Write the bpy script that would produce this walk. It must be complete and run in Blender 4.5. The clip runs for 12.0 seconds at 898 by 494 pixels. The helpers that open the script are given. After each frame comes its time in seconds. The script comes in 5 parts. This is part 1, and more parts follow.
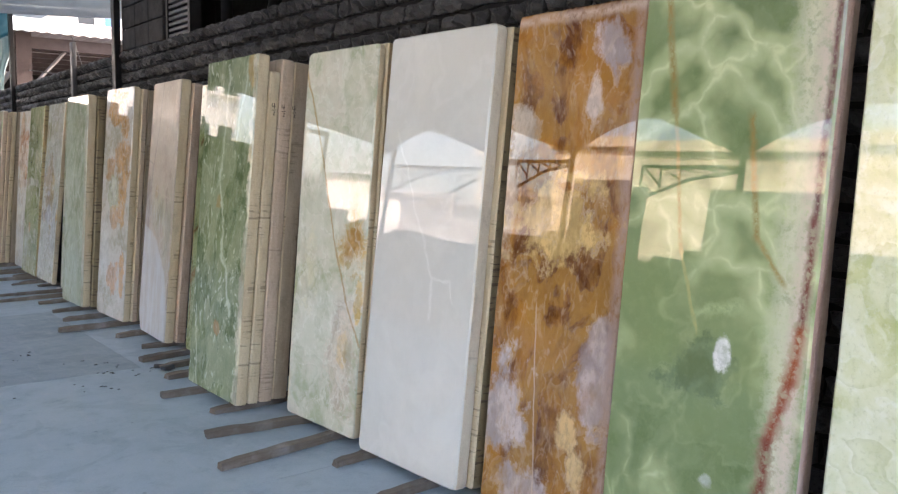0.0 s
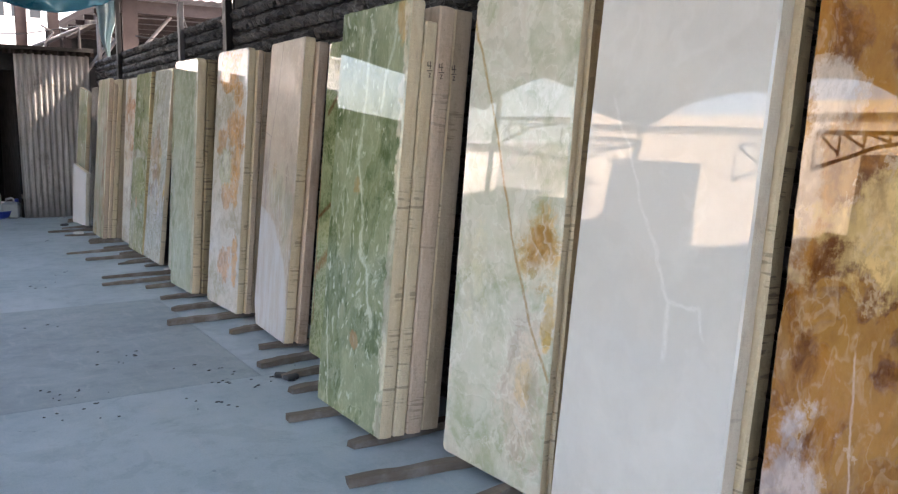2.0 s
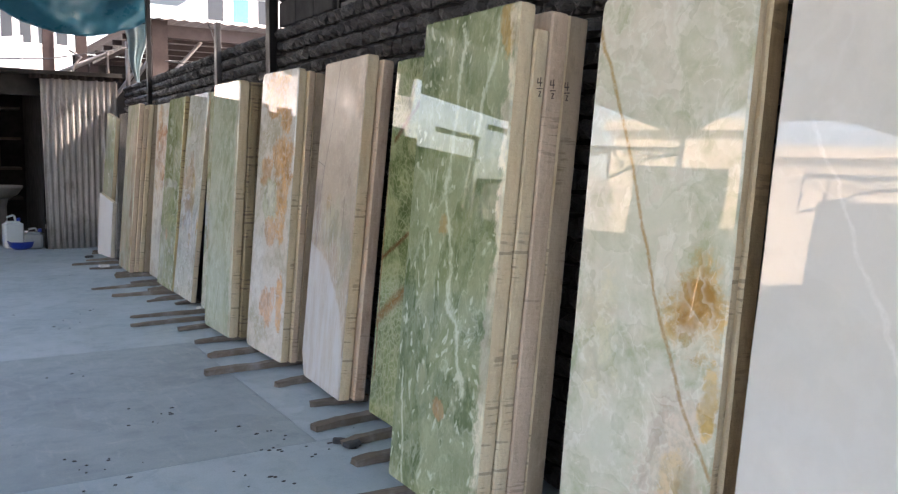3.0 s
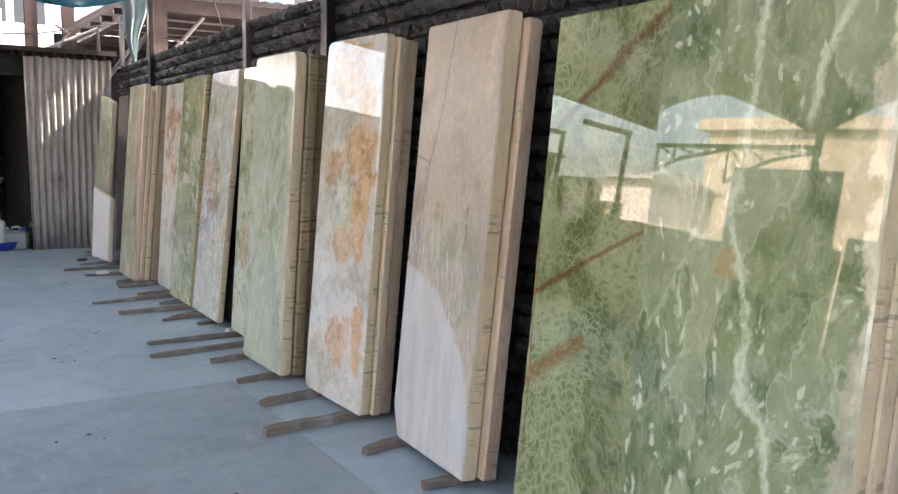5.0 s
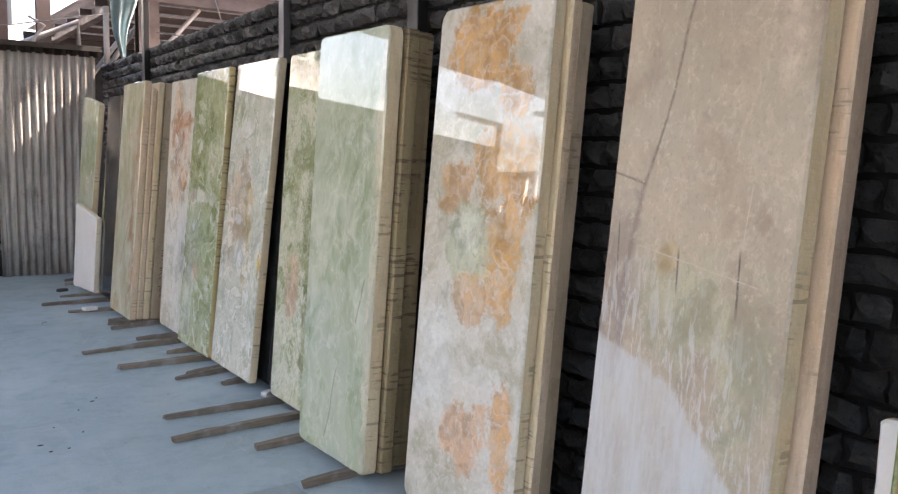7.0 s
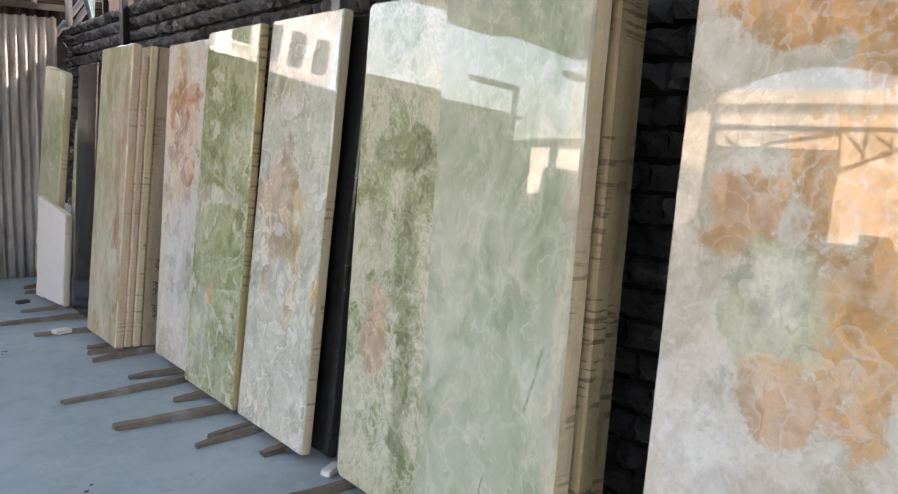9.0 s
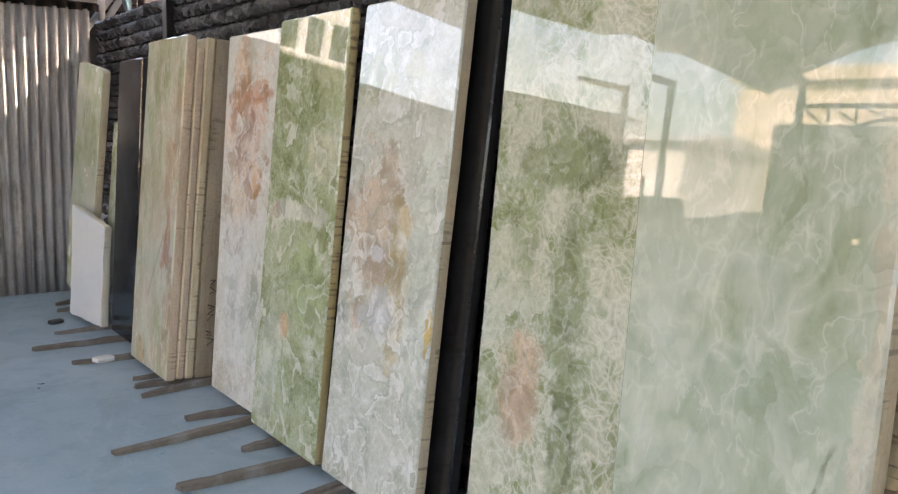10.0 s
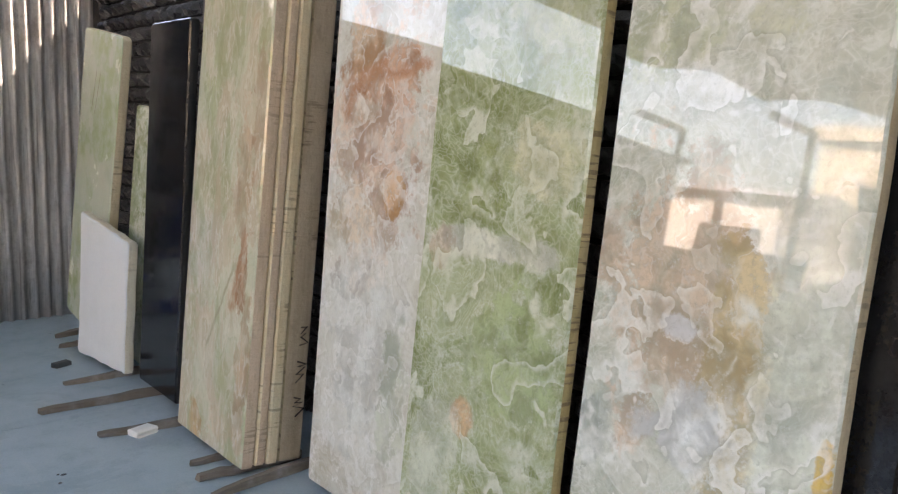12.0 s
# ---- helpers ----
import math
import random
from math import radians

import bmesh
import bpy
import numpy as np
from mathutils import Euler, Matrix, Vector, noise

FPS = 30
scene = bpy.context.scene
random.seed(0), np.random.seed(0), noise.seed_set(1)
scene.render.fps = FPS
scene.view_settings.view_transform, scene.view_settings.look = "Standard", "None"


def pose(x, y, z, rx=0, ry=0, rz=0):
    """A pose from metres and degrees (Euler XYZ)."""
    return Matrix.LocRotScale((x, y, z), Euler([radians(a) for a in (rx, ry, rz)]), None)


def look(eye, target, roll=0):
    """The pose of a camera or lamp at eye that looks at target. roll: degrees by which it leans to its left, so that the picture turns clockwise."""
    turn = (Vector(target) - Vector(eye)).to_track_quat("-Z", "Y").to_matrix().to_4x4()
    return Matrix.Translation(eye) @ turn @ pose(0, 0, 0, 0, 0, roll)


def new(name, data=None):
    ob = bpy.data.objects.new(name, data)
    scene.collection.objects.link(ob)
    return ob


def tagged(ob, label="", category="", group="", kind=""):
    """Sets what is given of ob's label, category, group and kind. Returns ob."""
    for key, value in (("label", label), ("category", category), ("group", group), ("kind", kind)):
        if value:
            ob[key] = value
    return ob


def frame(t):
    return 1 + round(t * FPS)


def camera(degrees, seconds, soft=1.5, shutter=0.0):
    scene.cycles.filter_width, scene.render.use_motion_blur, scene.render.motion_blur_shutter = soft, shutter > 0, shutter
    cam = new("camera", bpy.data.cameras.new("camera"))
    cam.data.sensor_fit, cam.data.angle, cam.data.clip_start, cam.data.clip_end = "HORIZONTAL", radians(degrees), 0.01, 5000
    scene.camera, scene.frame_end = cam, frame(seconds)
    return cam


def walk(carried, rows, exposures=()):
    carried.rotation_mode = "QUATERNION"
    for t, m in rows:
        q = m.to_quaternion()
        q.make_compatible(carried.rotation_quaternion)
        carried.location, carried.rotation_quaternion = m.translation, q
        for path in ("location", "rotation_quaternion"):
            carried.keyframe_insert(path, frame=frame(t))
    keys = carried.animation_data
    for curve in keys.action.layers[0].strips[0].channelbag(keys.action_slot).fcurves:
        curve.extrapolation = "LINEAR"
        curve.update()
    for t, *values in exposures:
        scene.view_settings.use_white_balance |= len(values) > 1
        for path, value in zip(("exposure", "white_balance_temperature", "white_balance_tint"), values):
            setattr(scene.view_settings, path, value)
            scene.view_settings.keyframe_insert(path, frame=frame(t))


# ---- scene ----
cam = camera(56.4, 12.0, soft=1.3)
PATH = [
    (0, (0.667, -0.446, 1.452), (1.906, 1.111, 1.245), 0.8),
    (0.5, (0.722, -0.198, 1.465), (1.929, 1.379, 1.229), 0.8),
    (1, (0.785, 0.059, 1.464), (1.961, 1.656, 1.207), 0.8),
    (1.5, (0.892, 0.364, 1.472), (2.011, 1.996, 1.179), 0.8),
    (2, (0.909, 0.647, 1.477), (1.967, 2.32, 1.19), 0.7),
    (2.5, (0.906, 1.01, 1.487), (1.953, 2.695, 1.238), 0.8),
    (3, (0.96, 1.39, 1.471), (1.987, 3.092, 1.251), 0.9),
    (3.2, (0.967, 1.531, 1.467), (1.984, 3.24, 1.256), 1.0),
    (4.8, (0.933, 2.748, 1.458), (2.007, 4.417, 1.215), 1.2),
    (5, (0.947, 2.908, 1.479), (2.019, 4.578, 1.232), 1.1),
    (5.5, (0.929, 3.342, 1.477), (2.036, 4.992, 1.246), 1.2),
    (6, (0.963, 3.722, 1.482), (2.09, 5.361, 1.272), 1.2),
    (6.5, (1.021, 4.109, 1.481), (2.134, 5.756, 1.268), 1.2),
    (7, (1.053, 4.521, 1.465), (2.186, 6.154, 1.242), 1.2),
    (7.2, (1.086, 4.686, 1.499), (2.225, 6.312, 1.256), 1.3),
    (8.8, (1.196, 5.953, 1.525), (2.411, 7.518, 1.247), 1.5),
    (9, (1.198, 6.077, 1.502), (2.418, 7.638, 1.227), 1.5),
    (9.5, (1.242, 6.475, 1.515), (2.432, 8.058, 1.234), 1.4),
    (10, (1.237, 6.906, 1.514), (2.434, 8.484, 1.235), 1.4),
    (10.5, (1.256, 7.31, 1.488), (2.458, 8.883, 1.207), 1.5),
    (11, (1.304, 7.717, 1.51), (2.5, 9.29, 1.204), 1.4),
    (11.5, (1.279, 8.143, 1.518), (2.509, 9.687, 1.195), 1.6),
    (12, (1.322, 8.556, 1.501), (2.587, 10.074, 1.191), 1.8),
]
walk(cam, [(t, look(eye, target, roll)) for t, eye, target, roll in PATH], [(0, 3.2, 7250, 23), (2.5, 3.18, 7150, 23), (5, 3.5, 7400, 24), (7.5, 3.50, 7400, 23), (12, 3.47, 7650, 22)])

# ---- world, sun, exposure ----
SUN_EL, SUN_AZ = 44.0, -14.0      # azimuth of the sun as seen from the yard, from +x towards +y
world = bpy.data.worlds.new("sky")
scene.world = world
world.use_nodes = True
wn = world.node_tree.nodes
wn.clear()
sky = wn.new("ShaderNodeTexSky")
sky.sky_type, sky.sun_disc = "NISHITA", False
sky.sun_elevation, sky.sun_rotation = radians(SUN_EL), radians(90 - SUN_AZ)
sky.dust_density, sky.air_density, sky.ozone_density = 4.5, 1.1, 1.0
wbg = wn.new("ShaderNodeBackground")
wbg.inputs["Strength"].default_value = 0.15
wout = wn.new("ShaderNodeOutputWorld")
world.node_tree.links.new(sky.outputs[0], wbg.inputs[0])
world.node_tree.links.new(wbg.outputs[0], wout.inputs[0])
sun_data = bpy.data.lights.new("sun", "SUN")
sun_data.energy, sun_data.angle, sun_data.color = 2.4, radians(0.6), (1.0, 0.95, 0.87)
sun = new("sun", sun_data)
sa, se = radians(SUN_AZ), radians(SUN_EL)
sun.matrix_world = look((20 * math.cos(sa) * math.cos(se), 20 * math.sin(sa) * math.cos(se), 20 * math.sin(se)), (0, 0, 0))


# ---- material helpers ----
class Graph:
    """A node material, written as short calls."""

    def __init__(self, name):
        self.m = bpy.data.materials.new(name)
        self.m.use_nodes = True
        self.t = self.m.node_tree
        self.b = self.t.nodes["Principled BSDF"]
        self.co = self.t.nodes.new("ShaderNodeTexCoord").outputs["Object"]

    def put(self, socket, value):
        if isinstance(value, bpy.types.NodeSocket):
            self.t.links.new(value, socket)
        elif isinstance(value, tuple) and len(value) == 3 and socket.type == "RGBA":
            socket.default_value = (*value, 1)
        else:
            socket.default_value = value

    def math(self, op, a, b=0.5, c=None, clamp=False):
        n = self.t.nodes.new("ShaderNodeMath")
        n.operation, n.use_clamp = op, clamp
        self.put(n.inputs[0], a)
        self.put(n.inputs[1], b)
        if c is not None:
            self.put(n.inputs[2], c)
        return n.outputs[0]

    def vmath(self, op, a, b):
        n = self.t.nodes.new("ShaderNodeVectorMath")
        n.operation = op
        self.put(n.inputs[0], a)
        self.put(n.inputs[3] if op == "SCALE" else n.inputs[1], b)
        return n.outputs["Value"] if op in ("LENGTH", "DISTANCE") else n.outputs[0]

    def place(self, loc=(0, 0, 0), scale=(1, 1, 1), rot=(0, 0, 0), vec=None):
        n = self.t.nodes.new("ShaderNodeMapping")
        self.put(n.inputs[0], vec or self.co)
        n.inputs[1].default_value, n.inputs[2].default_value, n.inputs[3].default_value = loc, rot, scale
        return n.outputs[0]

    def noise(self, scale, detail=3.0, rough=0.55, warp=0.0, vec=None, colour=False):
        n = self.t.nodes.new("ShaderNodeTexNoise")
        self.put(n.inputs["Vector"], vec or self.co)
        n.inputs["Scale"].default_value, n.inputs["Detail"].default_value = scale, detail
        n.inputs["Roughness"].default_value, n.inputs["Distortion"].default_value = rough, warp
        return n.outputs["Color" if colour else "Fac"]

    def cells(self, scale, vec=None, feature="DISTANCE_TO_EDGE", rand=1.0):
        n = self.t.nodes.new("ShaderNodeTexVoronoi")
        n.feature = feature
        self.put(n.inputs["Vector"], vec or self.co)
        n.inputs["Scale"].default_value, n.inputs["Randomness"].default_value = scale, rand
        return n.outputs["Distance"]

    def ramp(self, f, lo, hi, a=0.0, b=1.0, smooth=True):
        n = self.t.nodes.new("ShaderNodeMapRange")
        n.interpolation_type = "SMOOTHSTEP" if smooth else "LINEAR"
        self.put(n.inputs[0], f)
        for i, v in enumerate((lo, hi, a, b)):
            n.inputs[i + 1].default_value = v
        return n.outputs[0]

    def mix(self, f, a, b, mode="MIX"):
        n = self.t.nodes.new("ShaderNodeMix")
        n.data_type, n.blend_type = "RGBA", mode
        self.put(n.inputs[0], f)
        self.put(n.inputs[6], a)
        self.put(n.inputs[7], b)
        return n.outputs[2]

    def axes(self, vec=None):
        n = self.t.nodes.new("ShaderNodeSeparateXYZ")
        self.put(n.inputs[0], vec or self.co)
        return n.outputs

    def bump(self, height, strength=0.3, dist=0.01):
        n = self.t.nodes.new("ShaderNodeBump")
        self.put(n.inputs["Height"], height)
        n.inputs["Strength"].default_value, n.inputs["Distance"].default_value = strength, dist
        self.put(self.b.inputs["Normal"], n.outputs[0])

    def done(self, colour, rough=0.5, metal=0.0, **more):
        self.put(self.b.inputs["Base Color"], colour)
        self.put(self.b.inputs["Roughness"], rough)
        self.put(self.b.inputs["Metallic"], metal)
        for k, v in more.items():
            self.put(self.b.inputs[k.replace("_", " ")], v)
        return self.m

    def random(self):
        return self.t.nodes.new("ShaderNodeObjectInfo").outputs["Random"]

    def island(self):
        return self.t.nodes.new("ShaderNodeNewGeometry").outputs["Random Per Island"]


def onyx(name, seed, dark, light, third, scale=2.2, warp=0.5, web=(0.86, 0.88, 0.78), web_amt=0.5, web_scale=3.0, cells=0.0, cell_scale=26.0, glow=0.0, glow_scale=3.2,
         patch=0.54, grain=0.46, streak=1.0, lines=(), blobs=(), soft=0.34, flecks=0.0, rough=0.012, dust=None, shine=0.2, cell_warp=0.11, wisps=0.0, bands=0.0, band_scale=4.0,
         band_count=7.0, rim=0.35, band_dark=0.5):
    """Polished onyx: clouds of three colours whose borders are outlined by pale veins, optional cells or a soft glowing net, scalloped growth bands, drawn veins and stains.
    lines: (y0, z0, y1, z1, width, colour, wobble); blobs: (y, z, ry, rz, colour, amount)."""
    g = Graph(name)
    mean = [(a + b + c) / 3 for a, b, c in zip(dark, light, third)]
    dark, light, third = (tuple(max(0.004, m + (c - m) * 1.2) for c, m in zip(tone, mean)) for tone in (dark, light, third))
    base = g.place(loc=(seed * 3.1, seed * 7.7, seed * 5.3), scale=(1, 1, streak))
    w = g.vmath("SCALE", g.vmath("SUBTRACT", g.noise(1.6, 4, colour=True, vec=base), (0.5, 0.5, 0.5)), warp)
    v = g.vmath("ADD", base, w)
    c1 = g.noise(scale, 8, 0.64, 0.25, v)
    c2 = g.noise(web_scale, 5, 0.56, 0.2, g.place(loc=(4, 9, 2), vec=v))
    fine = g.noise(34, 6, 0.72, 0.1, base)
    mid = g.noise(10, 6, 0.66, 0.25, g.place(loc=(2, 2, 9), vec=g.vmath("ADD", base, g.vmath("SCALE", w, 0.3))))
    col = g.mix(g.ramp(c1, 0.40, 0.60), dark, light)
    col = g.mix(g.ramp(mid, 0.42, 0.64, 0.0, 0.5), col, third)
    col = g.mix(g.ramp(c2, patch - 0.004, patch + 0.03, 0.0, 0.6), col, third)
    gate = g.ramp(g.noise(1.9, 4, 0.6, 0, g.place(loc=(1, 5, 7), vec=v)), 0.42, 0.6)
    edge = g.math("ABSOLUTE", g.math("SUBTRACT", c2, patch))
    col = g.mix(g.math("MULTIPLY", g.math("MULTIPLY", g.ramp(edge, 0.022, 0.0), g.math("MULTIPLY_ADD", gate, 0.6, 0.4)), web_amt), col, web)
    edge2 = g.math("ABSOLUTE", g.math("SUBTRACT", mid, 0.5))
    col = g.mix(g.math("MULTIPLY", g.math("MULTIPLY", g.ramp(edge2, 0.028, 0.0, smooth=False), gate), web_amt * 0.3), col, web)
    if cells:
        e = g.cells(cell_scale, g.vmath("ADD", v, g.vmath("SCALE", g.noise(11, 2, 0.5, colour=True, vec=v), cell_warp)))
        mask = g.ramp(g.noise(2.6, 4, 0.6, 0, v), 0.36, 0.56, 0.25, 1.0)
        col = g.mix(g.math("MULTIPLY", g.math("MULTIPLY", g.ramp(e, 0.13, 0.0), mask), cells), col, web)
        col = g.mix(g.math("MULTIPLY", g.math("MULTIPLY", g.ramp(e, 0.2, 0.4), mask), cells * 0.75), col, dark)
    if glow:
        vv = g.vmath("ADD", v, g.vmath("SCALE", g.noise(3, 2, colour=True, vec=v), 0.25))
        e = g.cells(glow_scale, vv)
        vary = g.ramp(g.noise(2.6, 3, 0.6, 0, g.place(loc=(6, 3, 1), vec=v)), 0.38, 0.62)
        col = g.mix(g.math("MULTIPLY", g.math("MULTIPLY", g.ramp(e, 0.30, 0.0), vary), glow * 0.5), col, web)
        col = g.mix(g.math("MULTIPLY", g.math("MULTIPLY", g.ramp(e, 0.05, 0.0), g.math("MULTIPLY", vary, g.ramp(mid, 0.38, 0.6))), glow * 0.6), col, web)
    if flecks:
        fl = g.ramp(g.cells(24, g.vmath("ADD", v, g.vmath("SCALE", g.noise(20, 3, colour=True, vec=v), 0.06)), "F1"), 0.3, 0.16)
        fm = g.ramp(g.noise(4.5, 4, 0.6, 0, g.place(loc=(8, 1, 3), vec=v)), 0.4, 0.5)
        col = g.mix(g.math("MULTIPLY", g.math("MULTIPLY", fl, fm), flecks), col, web)
    ax = g.axes()
    y, z = ax[1], ax[2]
    wob = g.math("SUBTRACT", g.noise(3.2, 5, 0.62), 0.5)
    wob2 = g.math("SUBTRACT", g.noise(6.5, 7, 0.64, 0.3, g.place(loc=(seed, 2, 6))), 0.5)
    torn = g.math("ADD", g.math("MULTIPLY_ADD", wob, 1.6, g.math("MULTIPLY", wob2, 2.4)), g.math("MULTIPLY", g.math("SUBTRACT", fine, 0.5), 0.9))
    depth = g.ramp(mid, 0.30, 0.52, 0.6, 1.0)
    # wavy wisps, as thick and thin as smoke
    curl = g.vmath("ADD", base, g.vmath("SCALE", g.vmath("SUBTRACT", g.noise(7, 3, 0.6, colour=True, vec=base), (0.5, 0.5, 0.5)), 0.16))
    swirl = g.noise(8.5, 3.0, 0.55, 0.4, g.place(loc=(7, 3, 5), scale=(1, 1, 0.8), vec=curl))
    swirl_tone = g.ramp(swirl, 0.36, 0.64)
    for by, bz, ry, rz, bc, amt in blobs:
        dy = g.math("DIVIDE", g.math("SUBTRACT", y, by), ry)
        dz = g.math("DIVIDE", g.math("SUBTRACT", z, bz), rz)
        d = g.math("SQRT", g.math("ADD", g.math("MULTIPLY", dy, dy), g.math("MULTIPLY", dz, dz)))
        d = g.math("ADD", d, torn)
        inner = g.mix(swirl_tone, tuple(c * 0.74 for c in bc), tuple(min(0.9, c * 1.22 + 0.03) for c in bc))
        inner = g.mix(g.ramp(fine, 0.46, 0.64, 0.0, 0.55), inner, tuple(c * 0.6 for c in bc))
        col = g.mix(g.math("MULTIPLY", g.ramp(d, 0.87 + soft / 2, 0.87 - soft / 2), g.math("MULTIPLY", depth, amt)), col, inner)
        if rim:
            col = g.mix(g.math("MULTIPLY", g.math("MULTIPLY", g.ramp(g.math("ABSOLUTE", g.math("SUBTRACT", d, 0.95)), 0.1, 0.0), g.ramp(mid, 0.45, 0.6)), rim * amt), col, web)
    if bands:
        # growth bands: each one pales slowly towards a crisp scalloped rim
        vb = g.vmath("ADD", base, g.vmath("SCALE", g.vmath("SUBTRACT", g.noise(5, 3, 0.6, colour=True, vec=base), (0.5, 0.5, 0.5)), 0.22))
        f = g.math("FRACT", g.math("MULTIPLY", g.noise(band_scale, 2.5, 0.5, 0.4, g.place(loc=(3, 8, 4), vec=vb)), band_count))
        where = g.math("MULTIPLY", g.ramp(g.noise(3.1, 4, 0.6, 0, g.place(loc=(2, 7, 5), vec=v)), 0.36, 0.54, 0.4, 1.0), bands)
        col = g.mix(g.math("MULTIPLY", g.math("MULTIPLY", g.ramp(f, 0.30, 0.0), where), band_dark), col, tuple(c * 0.72 for c in dark))
        col = g.mix(g.math("MULTIPLY", g.ramp(f, 0.35, 0.98, 0.0, 0.45), where), col, third)
        col = g.mix(g.math("MULTIPLY", g.math("MULTIPLY", g.ramp(f, 0.62, 0.95), g.ramp(f, 1.0, 0.97)), g.math("MULTIPLY", where, g.ramp(mid, 0.36, 0.58, 0.2, 1.0))), col, web)
    if wisps:
        body = g.ramp(swirl, 0.40, 0.52, 0.0, 0.5)
        col = g.mix(g.math("MULTIPLY", body, wisps * 0.4), col, tuple(0.5 * (a + b) for a, b in zip(light, web)))
        thin = g.math("MULTIPLY", g.ramp(g.math("ABSOLUTE", g.math("SUBTRACT", swirl, 0.53)), 0.028, 0.0), g.ramp(mid, 0.40, 0.56))
        col = g.mix(g.math("MULTIPLY", thin, wisps), col, web)
    for y0, z0, y1, z1, wd, lc, wb in lines:
        L = math.hypot(y1 - y0, z1 - z0)
        uy, uz = (y1 - y0) / L, (z1 - z0) / L
        py, pz = g.math("SUBTRACT", y, y0), g.math("SUBTRACT", z, z0)
        along = g.math("ADD", g.math("MULTIPLY", py, uy), g.math("MULTIPLY", pz, uz))
        across = g.math("ADD", g.math("MULTIPLY", py, -uz), g.math("MULTIPLY", pz, uy))
        across = g.math("ABSOLUTE", g.math("ADD", across, g.math("MULTIPLY_ADD", wob, wb, g.math("MULTIPLY", wob2, wb * 0.6))))
        across = g.math("ADD", across, g.math("MULTIPLY", g.math("SUBTRACT", fine, 0.5), wd * 2.2))
        inside = g.math("MULTIPLY", g.ramp(along, -0.02, 0.02), g.ramp(along, L + 0.02, L - 0.02))
        body = g.math("MULTIPLY", g.math("MULTIPLY", g.ramp(across, wd, wd * 0.1), inside), g.ramp(fine, 0.36, 0.58, 0.35, 1.0))
        col = g.mix(body, col, lc)
    # fine grain: lighter and darker specks
    col = g.mix(g.ramp(fine, 0.52, 0.75, 0.0, grain), col, web)
    col = g.mix(g.ramp(g.noise(60, 5, 0.75, 0.1, g.place(loc=(5, 5, 1), vec=base)), 0.5, 0.75, 0.0, grain * 0.9), col, tuple(c * 0.7 for c in dark))
    r = g.ramp(g.noise(5, 4, 0.6), 0.3, 0.8, rough * 0.7, rough * 1.6)
    coat = shine
    if dust:
        # unpolished, dusty field below a curved border: (y, z, radius_y, radius_z, colour)
        by, bz, ry, rz, dc = dust
        dy = g.math("DIVIDE", g.math("SUBTRACT", y, by), ry)
        dz = g.math("DIVIDE", g.math("SUBTRACT", z, bz), rz)
        d = g.math("SQRT", g.math("ADD", g.math("MULTIPLY", dy, dy), g.math("MULTIPLY", dz, dz)))
        # brushed strokes that fan out past the border
        strokes = g.noise(9.0, 4, 0.7, 0.6, g.place(scale=(1, 4.5, 0.9), rot=(0.55, 0, 0)))
        f = g.math("ADD", g.ramp(g.math("ADD", d, g.math("MULTIPLY", wob2, 0.14)), 0.96, 0.92), g.math("MULTIPLY", g.ramp(strokes, 0.50, 0.60), g.ramp(d, 1.45, 1.0, 0.0, 0.8)), clamp=True)
        streaks = g.ramp(g.noise(2.0, 6, 0.75, 0, g.place(scale=(3, 7, 1.2))), 0.3, 0.65, 0.35, 0.85)
        col = g.mix(g.math("MULTIPLY", f, streaks), col, dc)
        r = g.math("MAXIMUM", r, g.math("MULTIPLY", f, 0.5))
        coat = g.math("MULTIPLY_ADD", f, -shine, shine)
    g.bump(g.noise(2.5, 2), 0.012, 0.02)
    return g.done(col, r, Coat_Weight=coat, Coat_Roughness=0.004, IOR=1.5)


def sawn(name, seed, a, b, mark=(0.16, 0.11, 0.07), marks=0.5):
    """Rough sawn edge of a slab, with blade marks across it and streaks along it."""
    g = Graph(name)
    p = g.place(loc=(seed, seed * 2, seed * 3))
    col = g.mix(g.ramp(g.noise(3, 6, 0.7, 0.6, g.place(scale=(3, 3, 0.35), vec=p)), 0.3, 0.7), a, b)
    col = g.mix(g.ramp(g.noise(11, 5, 0.75, 0, g.place(scale=(1.5, 1.5, 0.5), vec=p)), 0.48, 0.75, 0, 0.6), col, tuple(0.62 * c for c in a))
    rows = g.noise(1.0, 2.5, 0.6, 0, g.place(scale=(4, 4, 48), vec=p))
    where = g.ramp(g.noise(2.6, 4, 0.65, 0, g.place(loc=(3, 1, 8), vec=p)), 0.62 - 0.17 * marks, 0.68 - 0.17 * marks)
    m = g.math("MULTIPLY", g.math("MULTIPLY", g.ramp(rows, 0.52, 0.57), where), marks)
    col = g.mix(m, col, mark)
    col = g.mix(g.ramp(g.noise(60, 4, 0.75, 0, p), 0.5, 0.75, 0, 0.4), col, tuple(min(0.9, c * 1.25) for c in b))
    g.bump(g.math("SUBTRACT", g.math("ADD", rows, g.noise(60, 3, 0.7, 0, p)), m), 0.6, 0.006)
    return g.done(col, 0.62)


